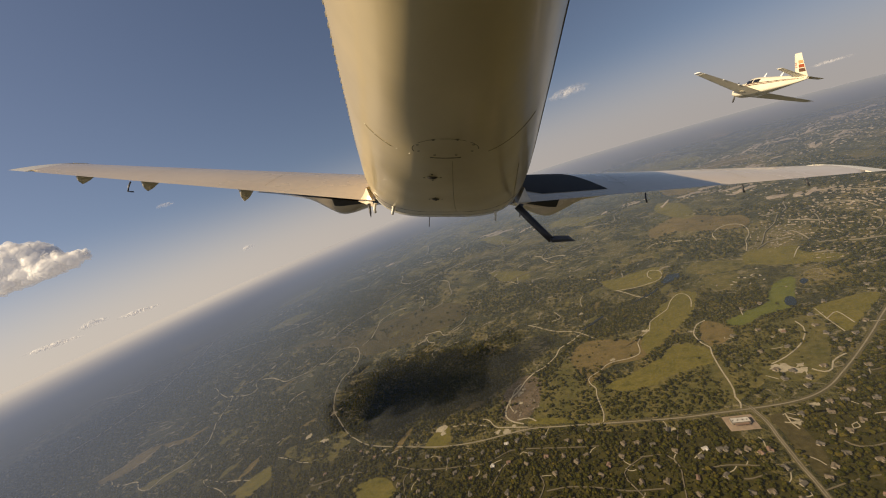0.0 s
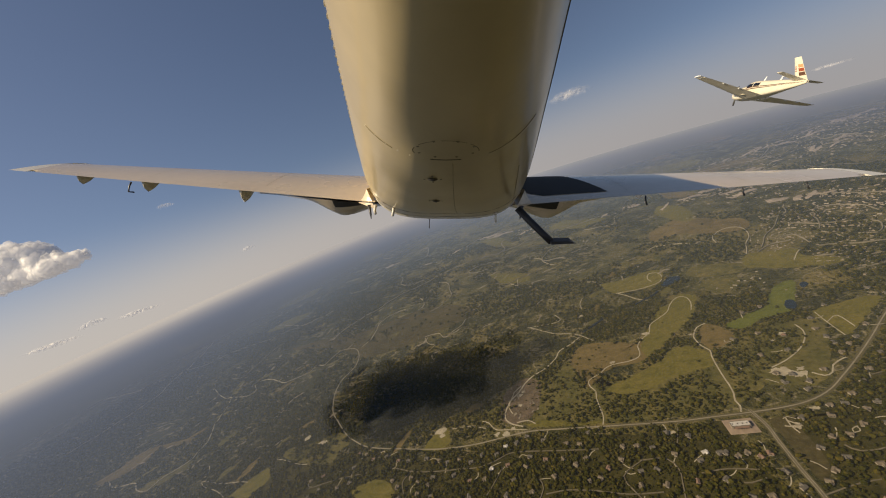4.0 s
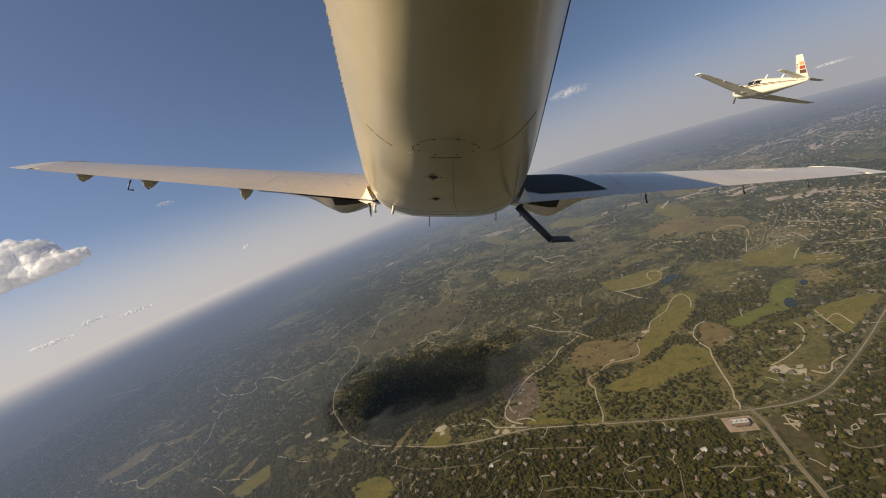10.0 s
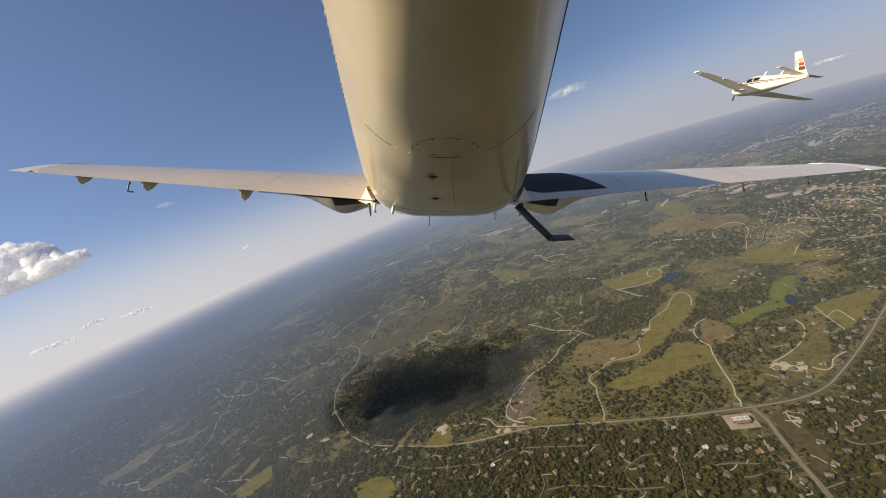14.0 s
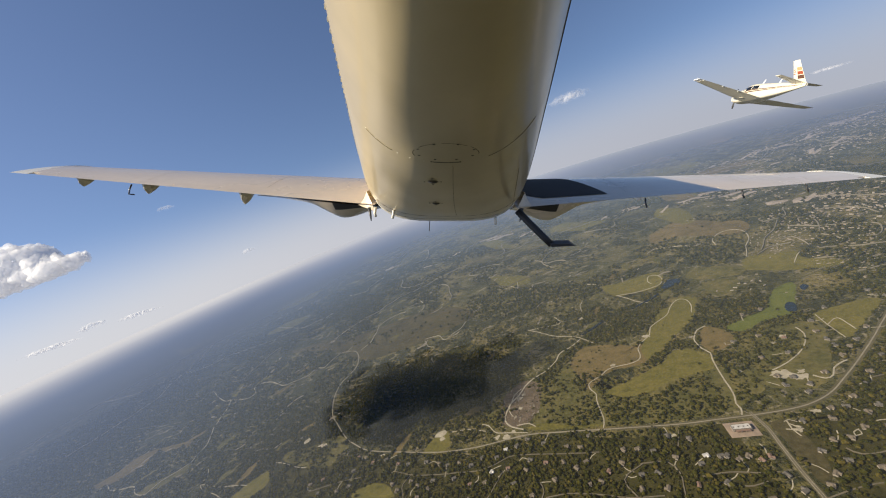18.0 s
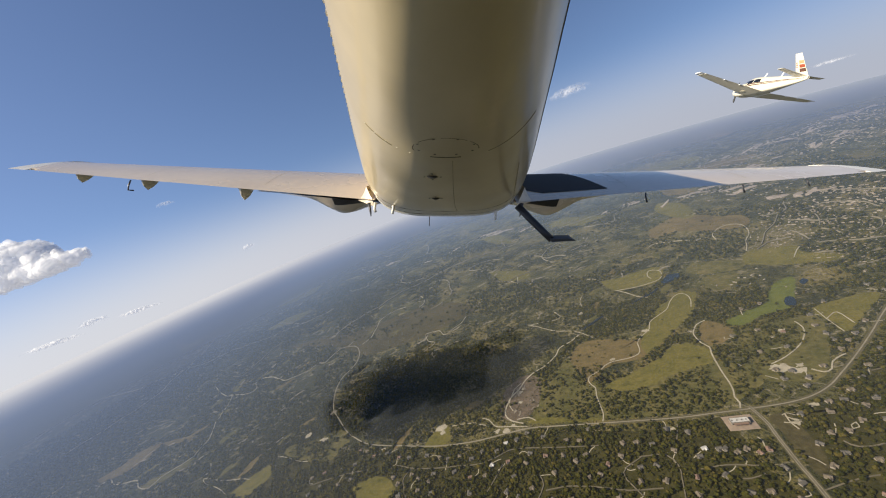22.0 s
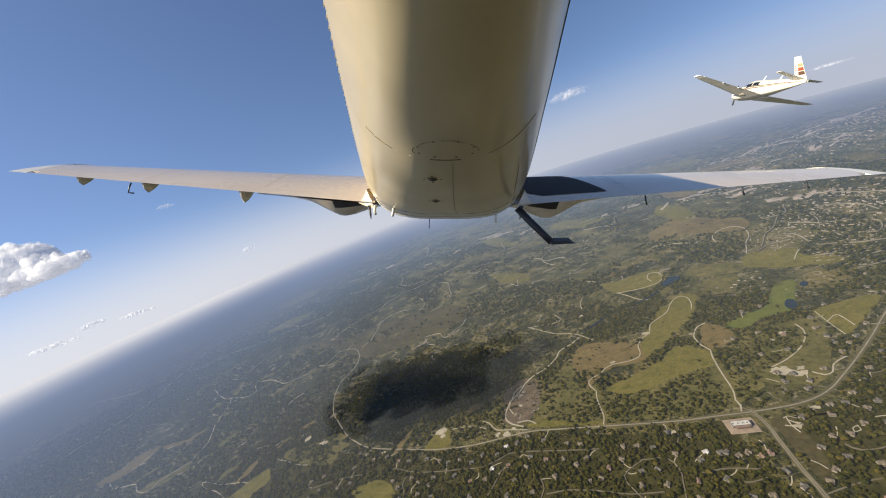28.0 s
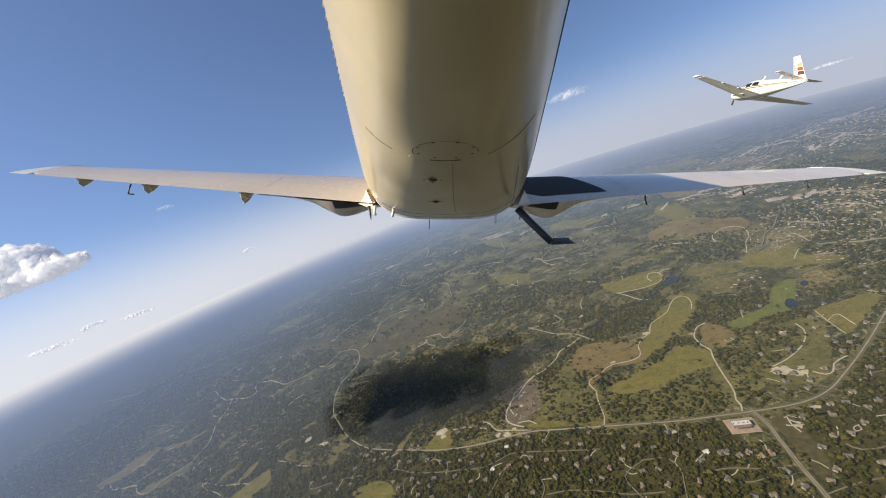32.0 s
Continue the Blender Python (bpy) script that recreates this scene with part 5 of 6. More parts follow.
# ---- houses ----
def house_meshes(length, width, wall_h, roof_h):
    l2, w2, o = length / 2, width / 2, 0.5
    body = mesh_of("body", [(-l2, -w2, 0), (l2, -w2, 0), (l2, w2, 0), (-l2, w2, 0), (-l2, -w2, wall_h), (l2, -w2, wall_h), (l2, w2, wall_h), (-l2, w2, wall_h),
                            (-l2, 0, wall_h + roof_h * 0.9), (l2, 0, wall_h + roof_h * 0.9)],
                   [(0, 1, 5, 4), (2, 3, 7, 6), (1, 2, 6, 9, 5), (3, 0, 4, 8, 7)])
    a, c, t, r = l2 + o, w2 + o, wall_h - 0.15, wall_h + roof_h
    roof = mesh_of("roof", [(-a, -c, t), (a, -c, t), (a, c, t), (-a, c, t), (-a, 0, r), (a, 0, r), (-a, -c, t + 0.25), (a, -c, t + 0.25), (a, c, t + 0.25), (-a, c, t + 0.25), (-a, 0, r + 0.25), (a, 0, r + 0.25)],
                   [(6, 7, 11, 10), (10, 11, 8, 9), (0, 4, 5, 1), (4, 3, 2, 5), (0, 1, 7, 6), (2, 3, 9, 8), (1, 5, 11, 7), (5, 2, 8, 11), (4, 0, 6, 10), (3, 4, 10, 9)])
    return body, roof


def house(label, length, width, roof_mat, wing_side):
    h = empty("house", Matrix(), label, "house", "houses among the trees")
    body, roof = house_meshes(length, width, 2.6, 1.4)
    part("wall", body, wall_pale, h)
    part("roof", roof, roof_mat, h)
    b2, r2 = house_meshes(length * 0.55, width * 0.8, 2.5, 1.4)
    for nm, me, mt in (("wall", b2, wall_pale), ("roof", r2, roof_mat)):
        ob = part(nm, me, mt, h)
        ob.location, ob.rotation_euler = (wing_side * length * 0.22, -width * 0.55, 0), (0, 0, radians(90))
    for sx in (-0.3, 0.1, 0.32):
        x = sx * length
        y = width / 2 + 0.03
        part("window", mesh_of("window", [(x - 0.7, y, 1), (x + 0.7, y, 1), (x + 0.7, y, 2.2), (x - 0.7, y, 2.2), (x - 0.7, y - 0.1, 1), (x + 0.7, y - 0.1, 1), (x + 0.7, y - 0.1, 2.2), (x - 0.7, y - 0.1, 2.2)],
                               [(0, 3, 2, 1), (0, 1, 5, 4), (3, 7, 6, 2), (0, 4, 7, 3), (1, 2, 6, 5)]), glass_house, h)
    return h


HOUSES = []


def near_line(x, y, lines, reach):
    return any(np.min(np.hypot(ln[:, 0] - x, ln[:, 1] - y)) < reach + w / 2 for ln, w in lines)


def inside(x, y, poly):
    """Whether points lie inside a closed line."""
    x, y = np.asarray(x, float), np.asarray(y, float)
    hit = np.zeros(x.shape, bool)
    for (x0, y0), (x1, y1) in zip(poly, np.roll(poly, -1, axis=0)):
        cross = (y0 > y) != (y1 > y)
        hit ^= cross & (x < (x1 - x0) * (y - y0) / (y1 - y0 + 1e-12) + x0)
    return hit


kinds = [house("single-storey house with a white metal roof", 8.4, 5.2, roof_white, 1), house("single-storey house with a grey shingle roof", 9.0, 5.4, roof_grey, -1),
         house("single-storey house with a tan shingle roof", 8.6, 5.3, roof_tan, 1), house("small house with a reddish roof", 7.8, 5.0, roof_red, -1)]
rng = np.random.default_rng(11)
spots = []
for pts, every in [(p, 30) for p in STREETS] + [(MAIN[13:22], 42), (MAIN[26:32], 48), (HIGHWAY, 40)]:
    line = spline(pts, every)
    for i in range(len(line) - 1):
        d = (line[i + 1] - line[i]) / np.linalg.norm(line[i + 1] - line[i])
        for s in (-1, 1):
            off = rng.uniform(16, 30)
            q = line[i] + s * off * np.array([-d[1], d[0]]) + rng.normal(0, 5, 2)
            spots.append((q, math.degrees(math.atan2(d[1], d[0])) + rng.normal(0, 30)))
for _ in range(330):
    q = np.array([rng.uniform(-480, 620), rng.uniform(300, 640)])
    spots.append((q, rng.uniform(0, 180)))
for _ in range(110):
    q = np.array([rng.uniform(520, 1000), rng.uniform(380, 760)])
    spots.append((q, rng.uniform(0, 180)))
STORE = (384, 484)
SOUTH = ([-1800, -930, -800, -610, -430, -315, -80, 45, 305, 425, 520, 640, 790, 1000, 1400], [1155, 835, 960, 860, 800, 740, 640, 630, 530, 495, 485, 520, 590, 690, 860])
used = 0
for q, turn in spots:
    x, y = q
    if y > np.interp(x, *SOUTH) + 6 and x < 520:
        continue
    if near_line(x, y, ROADS, 11) or any(math.hypot(x - a, y - c) < 21 for a, c in HOUSES) or any(inside([x], [y], f)[0] for f in FIELDS) or math.hypot(x - STORE[0], y - STORE[1]) < 62:
        continue
    k = int(rng.choice(4, p=[0.07, 0.40, 0.44, 0.09]))
    if x > 520 and k == 0:
        k = 2
    m = pose(x, y, 0.05 + float(relief(x, y)), 0, 0, turn)
    if used < 4 and used == k:
        kinds[k].matrix_world = m
    else:
        copy_thing(kinds[k], m)
    HOUSES.append((x, y))
    used += 1
    if used >= 285:
        break
for k in range(4):
    if kinds[k].matrix_world.translation.length < 1:
        kinds[k].matrix_world = pose(300 + 26 * k, 462 - 12 * k, 0.05, 0, 0, 20 * k)
        HOUSES.append((300 + 26 * k, 462 - 12 * k))

rng = np.random.default_rng(63)
for k in range(0, len(HOUSES), 3):
    x, y = HOUSES[k]
    a = rng.uniform(0, 6.3)
    p1 = (x + 7 * math.cos(a), y + 7 * math.sin(a))
    a += rng.normal(0, 0.5)
    p2 = (p1[0] + 11 * math.cos(a), p1[1] + 11 * math.sin(a))
    a += rng.normal(0, 0.7)
    road("drive", "short pale gravel drive beside a house", [p1, p2, (p2[0] + 9 * math.cos(a), p2[1] + 9 * math.sin(a))], 1.5, road_dirt, 0.16 + 0.0004 * k)

# the flat-roofed store and its car park at the crossing
lot = new("car_park", mesh_of("car_park", [(-20, -15, 0.5), (24, -15, 0.5), (24, 16, 0.5), (-20, 16, 0.5), (-20.6, -15.6, 0), (24.6, -15.6, 0), (24.6, 16.6, 0), (-20.6, 16.6, 0)],
                              [(0, 1, 2, 3), (4, 5, 1, 0), (5, 6, 2, 1), (6, 7, 3, 2), (7, 4, 0, 3)]))
lot.data.materials.append(concrete)
lot.matrix_world = pose(STORE[0], STORE[1], 0, 0, 0, -17)
tagged(lot, "pale concrete car park at the crossing", "car park", kind="structure")
store = empty("store", pose(STORE[0], STORE[1], 0.5, 0, 0, -17) @ pose(3, -6, 0) @ Matrix.Diagonal((1.05, 1.1, 0.9, 1)), "long flat-roofed store with pale walls at the crossing", "store")


def box(x0, x1, y0, y1, z0, z1):
    return mesh_of("block", [(x0, y0, z0), (x1, y0, z0), (x1, y1, z0), (x0, y1, z0), (x0, y0, z1), (x1, y0, z1), (x1, y1, z1), (x0, y1, z1)],
                   [(0, 3, 2, 1), (4, 5, 6, 7), (0, 1, 5, 4), (1, 2, 6, 5), (2, 3, 7, 6), (3, 0, 4, 7)])


part("wall", box(-15, 12, 2, 12, 0, 5), wall_pale, store)
part("roof", box(-14.6, 11.6, 2.4, 11.6, 5, 5.15), roof_white, store, "flat white roof")
for q in ((-15, 12, 2, 2.4), (-15, 12, 11.6, 12), (-15, -14.6, 2.4, 11.6), (11.6, 12, 2.4, 11.6)):
    part("parapet", box(*q, 5, 5.9), roof_tan, store, "tan parapet")
part("canopy", box(-12, 9, -1.5, 2, 3.6, 3.95), roof_red, store, "reddish canopy over the front")
for x in (-11.5, -4.5, 2.0, 8.5):
    part("post", box(x - 0.15, x + 0.15, -1.3, -1.0, 0, 3.6), wall_pale, store)
for x in (-13, -6, 1, 7):
    part("roof_unit", box(x, x + 1.6, 6, 7.4, 5.15, 6.2), roof_grey, store, "grey roof unit")
for x in np.arange(-13, 11, 3.0):
    part("window", box(x, x + 2.2, 1.93, 2.0, 0.6, 2.8), glass_house, store)

# ---- houses of the farther suburbs, too many to count ----
HV = np.array([(-5, -3.3, 0), (5, -3.3, 0), (5, 3.3, 0), (-5, 3.3, 0), (-5, -3.3, 3), (5, -3.3, 3), (5, 3.3, 3), (-5, 3.3, 3), (-5, 0, 5), (5, 0, 5)], float)
HT = np.array([(0, 1, 5), (0, 5, 4), (1, 2, 6), (1, 6, 5), (2, 3, 7), (2, 7, 6), (3, 0, 4), (3, 4, 7), (4, 5, 9), (4, 9, 8), (6, 7, 8), (6, 8, 9), (5, 6, 9), (7, 4, 8)])


def many_houses(name, label, spots, mat, size=1.0):
    rng = np.random.default_rng(len(spots))
    v, t = [], []
    for i, (x, y, a) in enumerate(spots):
        c, s = math.cos(a), math.sin(a)
        q = HV * (0.40 if math.hypot(x, y) < 1500 else 0.55) * size * np.array([rng.uniform(0.7, 2.2), 1, 1]) * rng.uniform(0.7, 1.25)
        v.append(np.stack([x + q[:, 0] * c - q[:, 1] * s, y + q[:, 0] * s + q[:, 1] * c, q[:, 2] + float(relief(x, y))], 1))
        t.append(HT + 10 * i)
    ob = bulk(name, np.concatenate(v), np.concatenate(t), mat)
    return tagged(ob, label, "houses", kind="stuff")


def rows_of_houses(rng, centre, reach, count, bend):
    """Curved streets of houses round a middle."""
    out = []
    for _ in range(count):
        k = rng.integers(0, 12)
        a = rng.uniform(0, 2 * math.pi)
        rad = reach * (0.12 + 0.08 * k) + rng.normal(0, 2.5)
        out.append((centre[0] + rad * math.cos(a) * bend, centre[1] + rad * math.sin(a), a + math.pi / 2))
    return out


rng = np.random.default_rng(23)
pale, grey = [], []
for pts in SUBURB:
    line = spline(pts, 17)
    for i in range(len(line) - 1):
        d = (line[i + 1] - line[i]) / np.linalg.norm(line[i + 1] - line[i])
        for s in (-1, 1):
            for off in (13, 34):
                q = line[i] + s * off * np.array([-d[1], d[0]]) + rng.normal(0, 2.5, 2)
                if not near_line(q[0], q[1], ROADS, 6):
                    (pale if rng.uniform() < 0.15 else grey).append((q[0], q[1], math.atan2(d[1], d[0]) + rng.normal(0, 0.2)))
for x, y in ((775, 875), (795, 875), (830, 895), (806, 860), (795, 838), (760, 843), (765, 885), (742, 872), (726, 866), (780, 852)):
    pale.append((x, y, rng.uniform(0, 3)))
for c, rch, n_, bd in (((1450, 1050), 230, 200, 1.2), ((1250, 760), 200, 150, 0.8), ((1500, 1500), 260, 130, 1.3),
                       ((1880, 1980), 230, 260, 1.6), ((2180, 1650), 300, 260, 1.0), ((1560, 2250), 200, 160, 1.8), ((2500, 1900), 300, 220, 1.2)):
    got = rows_of_houses(rng, c, rch, n_, bd)
    pale += got[: int(n_ * 0.3)]
    grey += got[int(n_ * 0.3):]
FAR_TOWN = ((-175, 2170, 255, 2255, 40), (255, 2255, 585, 2060, 34), (1155, 1655, 1395, 1590, 26), (890, 1885, 1095, 1845, 20), (1750, 2160, 2190, 1955, 44), (2190, 1955, 2630, 2050, 44),
            (1570, 1750, 2135, 1695, 36), (2045, 2055, 2830, 2095, 44), (1300, 1580, 1400, 1400, 14), (-830, 1300, -635, 1300, 10), (-580, 2485, -355, 2410, 14), (-1145, 2250, -835, 2165, 12),
            (-1540, 1700, -1440, 1725, 6), (1355, 1270, 1445, 1155, 16), (2355, 2955, 3245, 2970, 50), (300, 3300, 1900, 3000, 50), (-2400, 2000, -1500, 2400, 14))
for i, (x0, y0, x1, y1, n_) in enumerate(FAR_TOWN):
    for k in range(n_):
        f = rng.uniform()
        x, y = x0 + (x1 - x0) * f + rng.normal(0, 30), y0 + (y1 - y0) * f + rng.normal(0, 24)
        pale.append((x, y, rng.uniform(0, 3)))
        if k % 4 == 0 and i not in (9, 12):
            u, v, lean = rng.uniform(18, 60), rng.uniform(5, 13), rng.uniform(-0.5, 0.6)
            pts = [(x + a * u * math.cos(lean) - c * v * math.sin(lean) + rng.normal(0, 3), y + a * u * math.sin(lean) + c * v * math.cos(lean) + rng.normal(0, 3)) for a, c in ((-1, -1), (0.1, -1.2), (1, -0.7), (1.1, 0.8), (0, 1.1), (-0.9, 0.9))]
            field("pale lots and bare yards of the far town", pts, town_ground, 0.6 + 0.003 * k)
for _ in range(120):
    a, rad = radians(rng.uniform(20, 160)), rng.uniform(1000, 3200)
    (pale if rng.uniform() < 0.6 else grey).append((rad * math.cos(a), rad * math.sin(a), rng.uniform(0, 3)))
many_houses("far_houses", "scattered far houses with pale roofs", pale, roof_pale)
many_houses("far_houses", "far houses with tan and pale brown roofs", grey, roof_sand)

# ---- trees ----
def ico():
    bm = bmesh.new()
    bmesh.ops.create_icosphere(bm, subdivisions=1, radius=1)
    v = np.array([q.co[:] for q in bm.verts])
    f = np.array([[q.index for q in t.verts] for t in bm.faces])
    bm.free()
    return v, f


ICO_V, ICO_F = ico()


def crowns(name, label, x, y, size, seed, lobes):
    """Uneven leaf clumps, some to a tree."""
    rng = np.random.default_rng(seed)
    vs, n0 = [], len(x)
    for k in range(lobes):
        r = size * (1.0 if k == 0 else 0.62) * rng.uniform(0.8, 1.2, n0)
        ox, oy = (0, 0) if k == 0 else (size * rng.normal(0, 0.6, n0), size * rng.normal(0, 0.6, n0))
        dz = r * rng.uniform(0.55, 0.95, n0)
        v = ICO_V[None] * rng.uniform(0.72, 1.28, (n0, len(ICO_V), 1))
        co = np.stack([x + ox, y + oy, relief(x, y) + size * 0.75 + (0 if k == 0 else size * rng.uniform(-0.1, 0.5, n0))], 1)[:, None] + v * np.stack([r, r, dz], 1)[:, None]
        vs.append(co.reshape(-1, 3))
    n = n0 * lobes
    tris = (ICO_F[None] + (np.arange(n) * len(ICO_V))[:, None, None]).reshape(-1, 3)
    return tagged(bulk(name, np.concatenate(vs), tris, leaves), label, "woods", kind="stuff")


# thick woods along the creek, on the slopes and at the edges of the pastures
WOODS = [[(700, 1075), (715, 1045), (675, 965), (565, 940), (505, 900), (470, 835), (390, 830), (335, 835), (275, 855), (200, 805), (120, 750), (115, 795), (180, 825), (250, 865), (290, 910), (380, 955), (445, 965), (500, 970), (580, 1000), (630, 1020)],
         [(430, 740), (475, 760), (495, 730), (490, 685), (465, 705), (435, 720), (375, 695), (355, 710)],
         [(-895, 1235), (-515, 1085), (-495, 990), (-525, 905), (-645, 865), (-825, 1010), (-925, 1205)],
         [(5, 1260), (95, 1330), (205, 1380), (335, 1325), (405, 1255), (340, 1195), (275, 1170), (140, 1155)],
         [(-840, 820), (-815, 990), (-640, 850), (-735, 785)], [(745, 700), (665, 720), (640, 680), (735, 665)], [(715, 830), (760, 825), (730, 770), (670, 750), (610, 750), (585, 790)],
         [(625, 515), (720, 565), (815, 595), (685, 505), (585, 460)], [(850, 1200), (850, 1120), (1015, 1130), (920, 1025), (845, 980), (760, 1060)],
         [(-430, 1010), (-310, 1110), (-165, 1090), (5, 1020), (125, 860), (60, 800), (-45, 765), (-180, 770), (-290, 795), (-385, 895)]]
THIN = [[(550, 685), (630, 685), (680, 650), (635, 605), (590, 585), (535, 580), (465, 545), (465, 510), (430, 545), (475, 615)], [(100, 745), (170, 765), (190, 715), (170, 645), (135, 625), (85, 660)],
        [(-430, 810), (-240, 722), (-90, 668), (-10, 660), (10, 690), (25, 750), (-60, 775), (-290, 810), (-385, 900)],
        [(230, 650), (280, 630), (325, 615), (385, 635), (450, 625), (425, 585), (410, 530), (350, 530), (270, 560), (220, 575), (200, 595)]]


def sown(x0, x1, y0, y1, step, seed, near, wide, open_=0.15, edge=0.50, rise=6):
    """Tree places: thick in the woods, sparse in the pastures, none on roads, fields and roofs."""
    rng = np.random.default_rng(seed)
    gx, gy = np.meshgrid(np.arange(x0, x1, step), np.arange(y0, y1, step))
    x = gx.ravel() + rng.uniform(-0.5, 0.5, gx.size) * step
    y = gy.ravel() + rng.uniform(-0.5, 0.5, gx.size) * step
    ang = np.abs(np.arctan2(x, y))
    keep = (ang < radians(72)) & (np.hypot(x, y) < wide) & (np.hypot(x, y) > near)
    x, y = x[keep], y[keep]
    dens = 0.5 * value_noise(x, y, 170, 3) + 0.34 * value_noise(x, y, 60, 4) + 0.16 * value_noise(x, y, 24, 6)
    south = y < np.interp(x, *SOUTH)
    dens = dens + 0.20 * np.clip((-250 - x) / 700, 0, 1)
    chance = np.where(south, 0.90, np.clip((dens - edge) * rise, open_, 0.88))
    chance = np.where(south & (value_noise(x, y, 34, 8) > 0.70), 0.3, chance)
    for f in ROUGH[:6]:
        chance = np.where(inside(x, y, f), np.clip((dens - 0.56) * 5, 0.05, 0.6), chance)
    for share, f in zip((0.55, 0.26, 0.62, 0.62), THIN):
        chance = np.where(inside(x, y, np.array(f)), share, chance)
    for f in WOODS:
        chance = np.where(inside(x, y, np.array(f)), 0.93, chance)
    keep = rng.uniform(0, 1, len(x)) < chance
    x, y = x[keep], y[keep]
    ok = np.ones(len(x), bool)
    for f in FIELDS:
        f = np.array(f)
        box_ = (x > f[:, 0].min()) & (x < f[:, 0].max()) & (y > f[:, 1].min()) & (y < f[:, 1].max())
        idx = np.where(box_)[0]
        ok[idx] &= ~inside(x[idx], y[idx], f) | (rng.uniform(0, 1, len(idx)) < 0.012)
    for ln, w in ROADS:
        lo, hi = ln.min(0) - 20, ln.max(0) + 20
        idx = np.where((x > lo[0]) & (x < hi[0]) & (y > lo[1]) & (y < hi[1]))[0]
        for q in ln:
            ok[idx] &= np.hypot(x[idx] - q[0], y[idx] - q[1]) > w / 2 + (3.9 if w < 1.8 else 5.2 if 2.0 < w < 3.05 else 4.2)
    for a, c in HOUSES:
        ok &= np.hypot(x - a, y - c) > 4.9
    ok &= np.hypot(x - STORE[0] - 6, y - STORE[1]) > 40
    return x[ok], y[ok]


rng = np.random.default_rng(9)
x, y = sown(-1000, 1150, 220, 1250, 5.2, 1, 330, 1180)
crowns("woods", "dark green oak and cedar trees with gaps between", x, y, 1.15 + 3.2 * rng.uniform(0, 1, len(x)) ** 1.9, 2, 2)
x, y = sown(-700, 1000, 400, 1150, 6.0, 71, 430, 1150, 0.22, 0.44, 3)
keep = rng.uniform(0, 1, len(x)) < 0.55
x, y = x[keep], y[keep]
crowns("brush", "low scrub and cedar bushes scattered over the pastures", x, y, rng.uniform(0.8, 1.9, len(x)), 8, 1)
x, y = sown(-2200, 2100, 220, 2300, 12, 5, 1180, 2400, 0.03, 0.50, 16)
crowns("far_woods", "dark woods and brush on the farther country", x, y, rng.uniform(2.8, 5.6, len(x)), 6, 2)


# unseen woods added under and behind the aircraft to dim the ground bounce
rng = np.random.default_rng(91)
gx, gy = np.meshgrid(np.arange(-1500, 1500, 15.0), np.arange(-1300, 700, 15.0))
x, y = gx.ravel() + rng.uniform(-7, 7, gx.size), gy.ravel() + rng.uniform(-7, 7, gx.size)
ang, r = np.abs(np.arctan2(x, y)), np.hypot(x, y)
keep = (r < 1300) & ((ang > radians(72)) | (r < 330)) & (rng.uniform(0, 1, len(x)) < 0.85)
for ln, w in ROADS[:5]:
    for q in ln:
        keep &= np.hypot(x - q[0], y - q[1]) > 14
x, y = x[keep], y[keep]
crowns("woods", "added unseen oak and cedar woods that dim the ground bounce", x, y, rng.uniform(5.0, 8.5, len(x)), 92, 1)


# ---- clouds ----
puff = bpy.data.textures.new("puff", "CLOUDS")
puff.noise_scale, puff.noise_depth = 75, 3
tuft = bpy.data.textures.new("tuft", "CLOUDS")
tuft.noise_scale, tuft.noise_depth = 26, 4


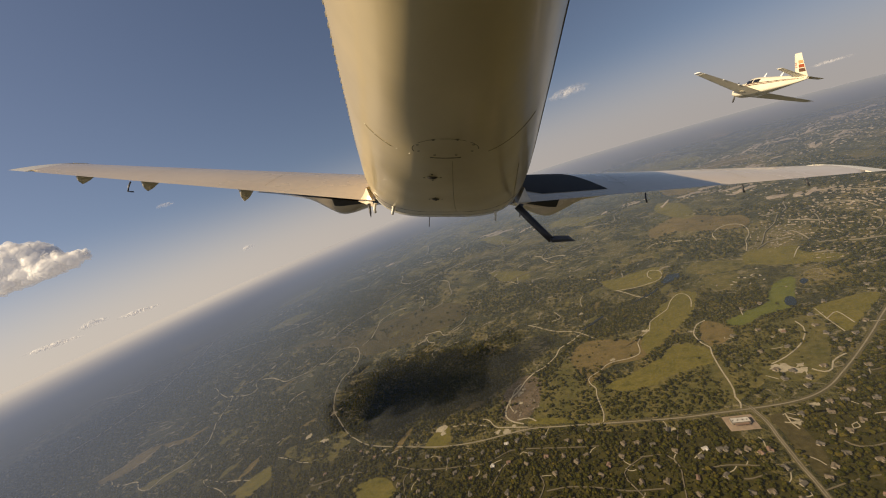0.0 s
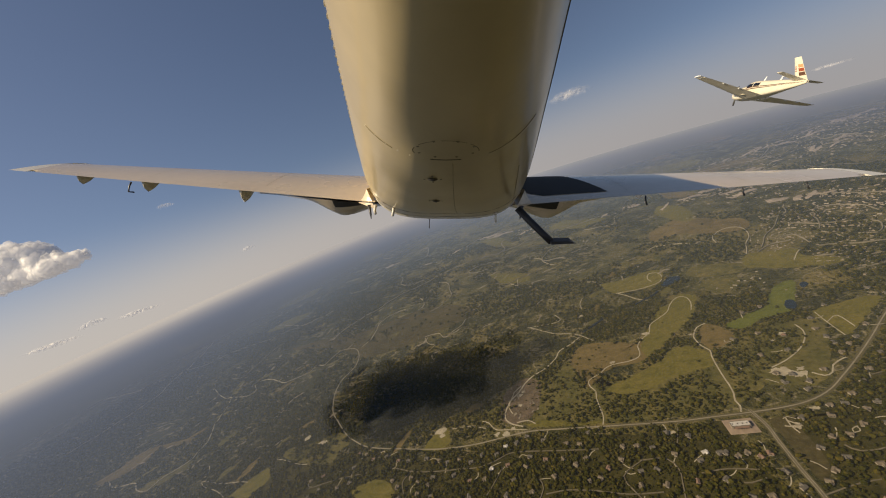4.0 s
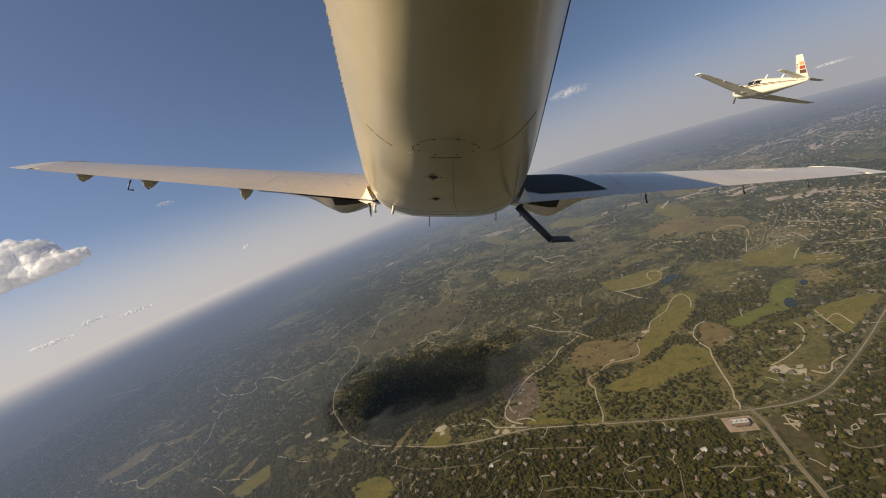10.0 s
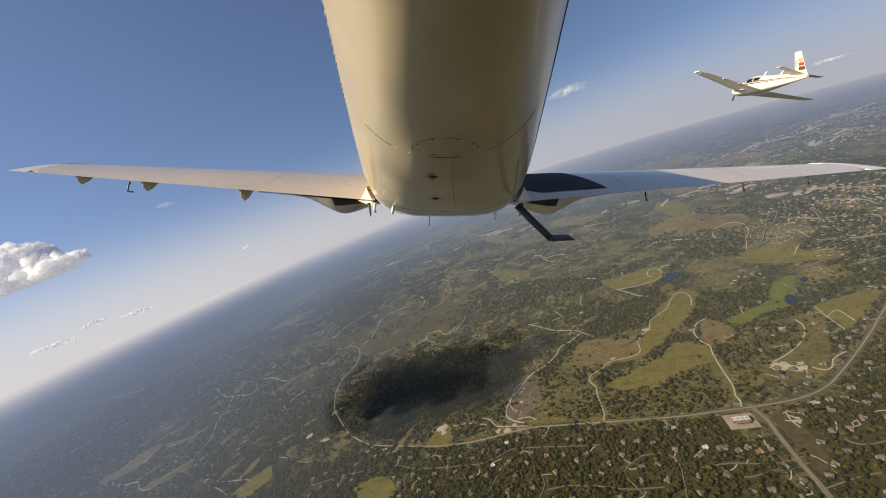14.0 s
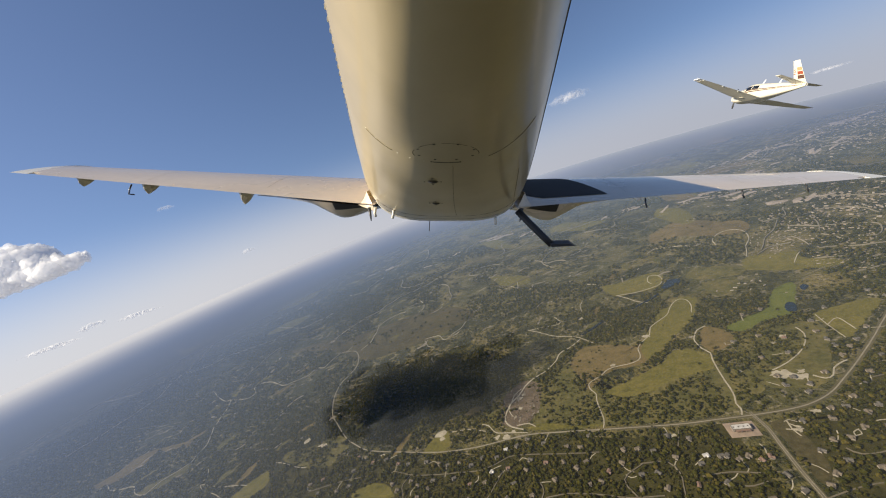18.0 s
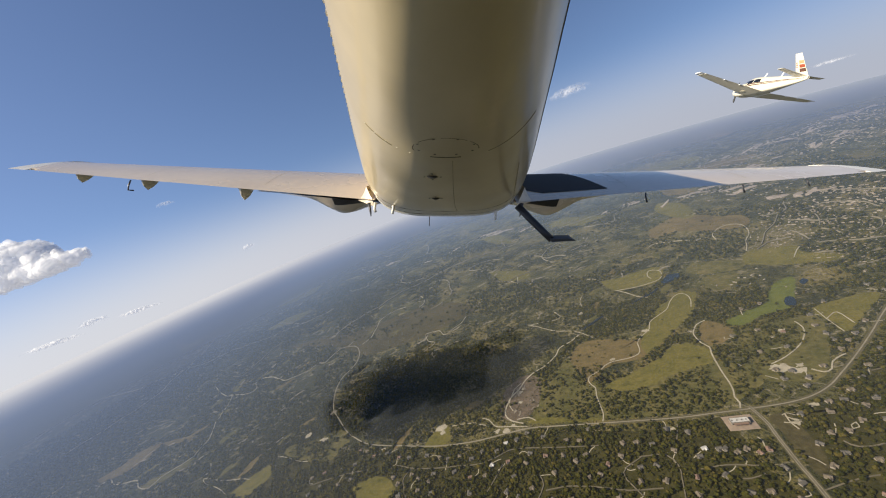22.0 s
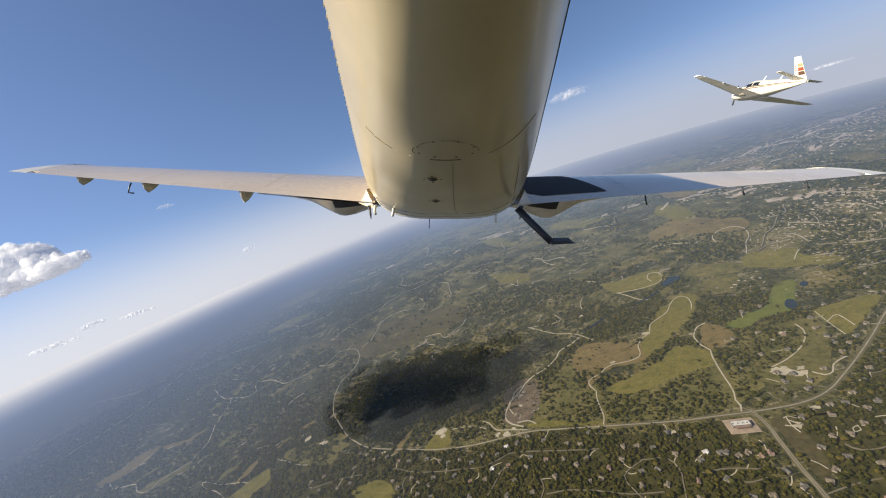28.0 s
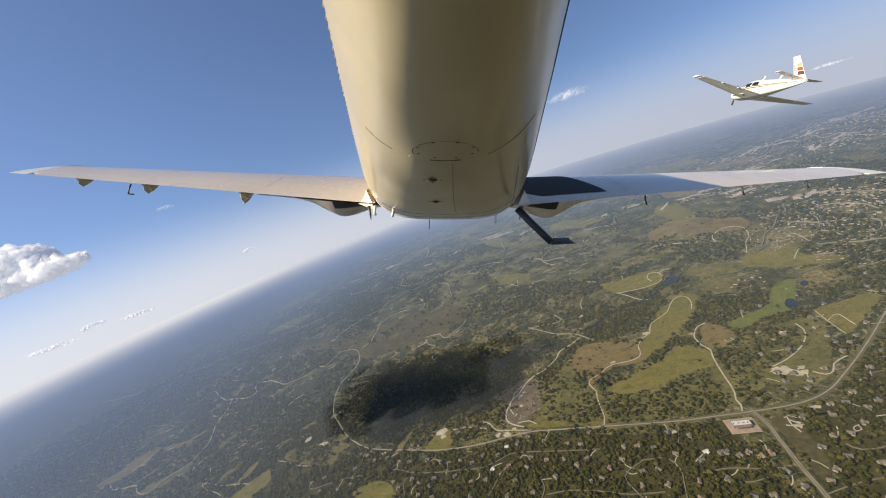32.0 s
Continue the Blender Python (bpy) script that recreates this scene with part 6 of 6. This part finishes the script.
def cloud(label, at, length, depth, height, seed, turn=0, lumps=26, style=4):
    """A heap of uneven puffs with a flatter foot, grown into one body."""
    rng = np.random.default_rng(seed)
    flat_ = style < 4
    bm = bmesh.new()
    for _ in range(lumps):
        u = rng.uniform(-0.92, 0.92) if flat_ else np.clip(rng.normal(0, 0.45), -1, 1)
        edge = max(0.22, 1 - abs(u) ** 1.4)
        r = height * (rng.uniform(0.34, 0.5) if flat_ else rng.uniform(0.16, 0.34)) * (0.45 + 0.55 * edge)
        m = Matrix.Translation((length / 2 * u, rng.normal(0, 0.22) * depth, r * 0.6 + rng.uniform(0, 0.62) ** 1.3 * height * edge * (0.4 if flat_ else 1))) @ Matrix.Diagonal((r * 1.5, r * 1.3, r * 0.95, 1))
        bmesh.ops.create_icosphere(bm, subdivisions=2 if flat_ else 3, radius=1, matrix=m)
    for v in bm.verts:
        if v.co.z < 0:
            v.co.z *= 0.35
    me = bpy.data.meshes.new("cloud")
    bm.to_mesh(me)
    bm.free()
    me.materials.append((cloud_mist, cloud_tuft, cloud_veil, cloud_heap)[style - 1])
    ob = new("cloud", me)
    ob.matrix_world = pose(*at, 0, 0, turn)
    grow = ob.modifiers.new("grow", "REMESH")
    grow.mode, grow.voxel_size, grow.use_smooth_shade = "VOXEL", max(height / 60, length / 240), True
    billow = ob.modifiers.new("billow", "DISPLACE")
    billow.texture, billow.strength, billow.mid_level, billow.texture_coords = tuft, height * (0.0 if flat_ else 0.02), 0.5, "LOCAL"
    rough = ob.modifiers.new("rough", "DISPLACE")
    rough.texture, rough.strength, rough.mid_level, rough.texture_coords = puff, height * (0.22 if flat_ else 0.16), 0.5, "LOCAL"
    if not flat_:
        soft = me.copy()
        soft.materials.clear()
        edge = part("fringe", soft, cloud_fringe, ob, "thin torn edge of the cloud")
        grow = edge.modifiers.new("grow", "REMESH")
        grow.mode, grow.voxel_size, grow.use_smooth_shade = "VOXEL", max(height / 34, length / 150), True
        rough = edge.modifiers.new("rough", "DISPLACE")
        rough.texture, rough.strength, rough.mid_level, rough.texture_coords = puff, height * 0.24, 0.38, "LOCAL"
    return tagged(ob, label, "cloud", "clouds")


def ray_at(d, r):
    return (d[0] * r, d[1] * r, ALTITUDE + d[2] * r)


cloud("bright white heaped summer cloud", ray_at((-0.735, 0.674, 0.040), 7600), 1950, 190, 600, 8, -13, 60, 4)
cloud("soft streaky pinkish cloud", ray_at((0.423, 0.905, 0.028), 5250), 640, 90, 170, 2, -40, 46, 1)
cloud("small low white cloud", ray_at((-0.708, 0.702, -0.080), 6000), 460, 60, 110, 3, -13, 26, 2)
cloud("small wisp of cloud", ray_at((-0.552, 0.828, 0.100), 5600), 300, 50, 80, 4, -10, 18, 1)
cloud("small wisp of cloud", ray_at((-0.454, 0.889, -0.053), 5500), 260, 50, 80, 5, -8, 18, 1)
cloud("faint wisp of cloud over the far ridge", ray_at((0.771, 0.632, -0.080), 5400), 420, 60, 46, 6, -50, 40, 1)
for i, (d, ln) in enumerate((((-0.655, 0.748, -0.092), 620), ((-0.751, 0.656, -0.086), 760))):
    cloud("low white cloud on the horizon", ray_at(d, 6200), ln * 1.5, 60, 75, 20 + i, -10, 110, 2)
# the cloud that shades the country below it
for sx, sy, ln, wd, tall, seed, turn in ((-150, 892, 470, 200, 64, 77, -17), (-180, 856, 400, 150, 50, 78, -22), (-285, 862, 170, 150, 50, 79, 20), (110, 905, 170, 60, 36, 80, 12)):
    k = (1050 + seed) / sun_dir.z
    cloud("broad thin cloud that shades the woods", (sx + sun_dir.x * k, sy + sun_dir.y * k, 1050 + seed), ln, wd, tall, seed, turn, 170, 3)
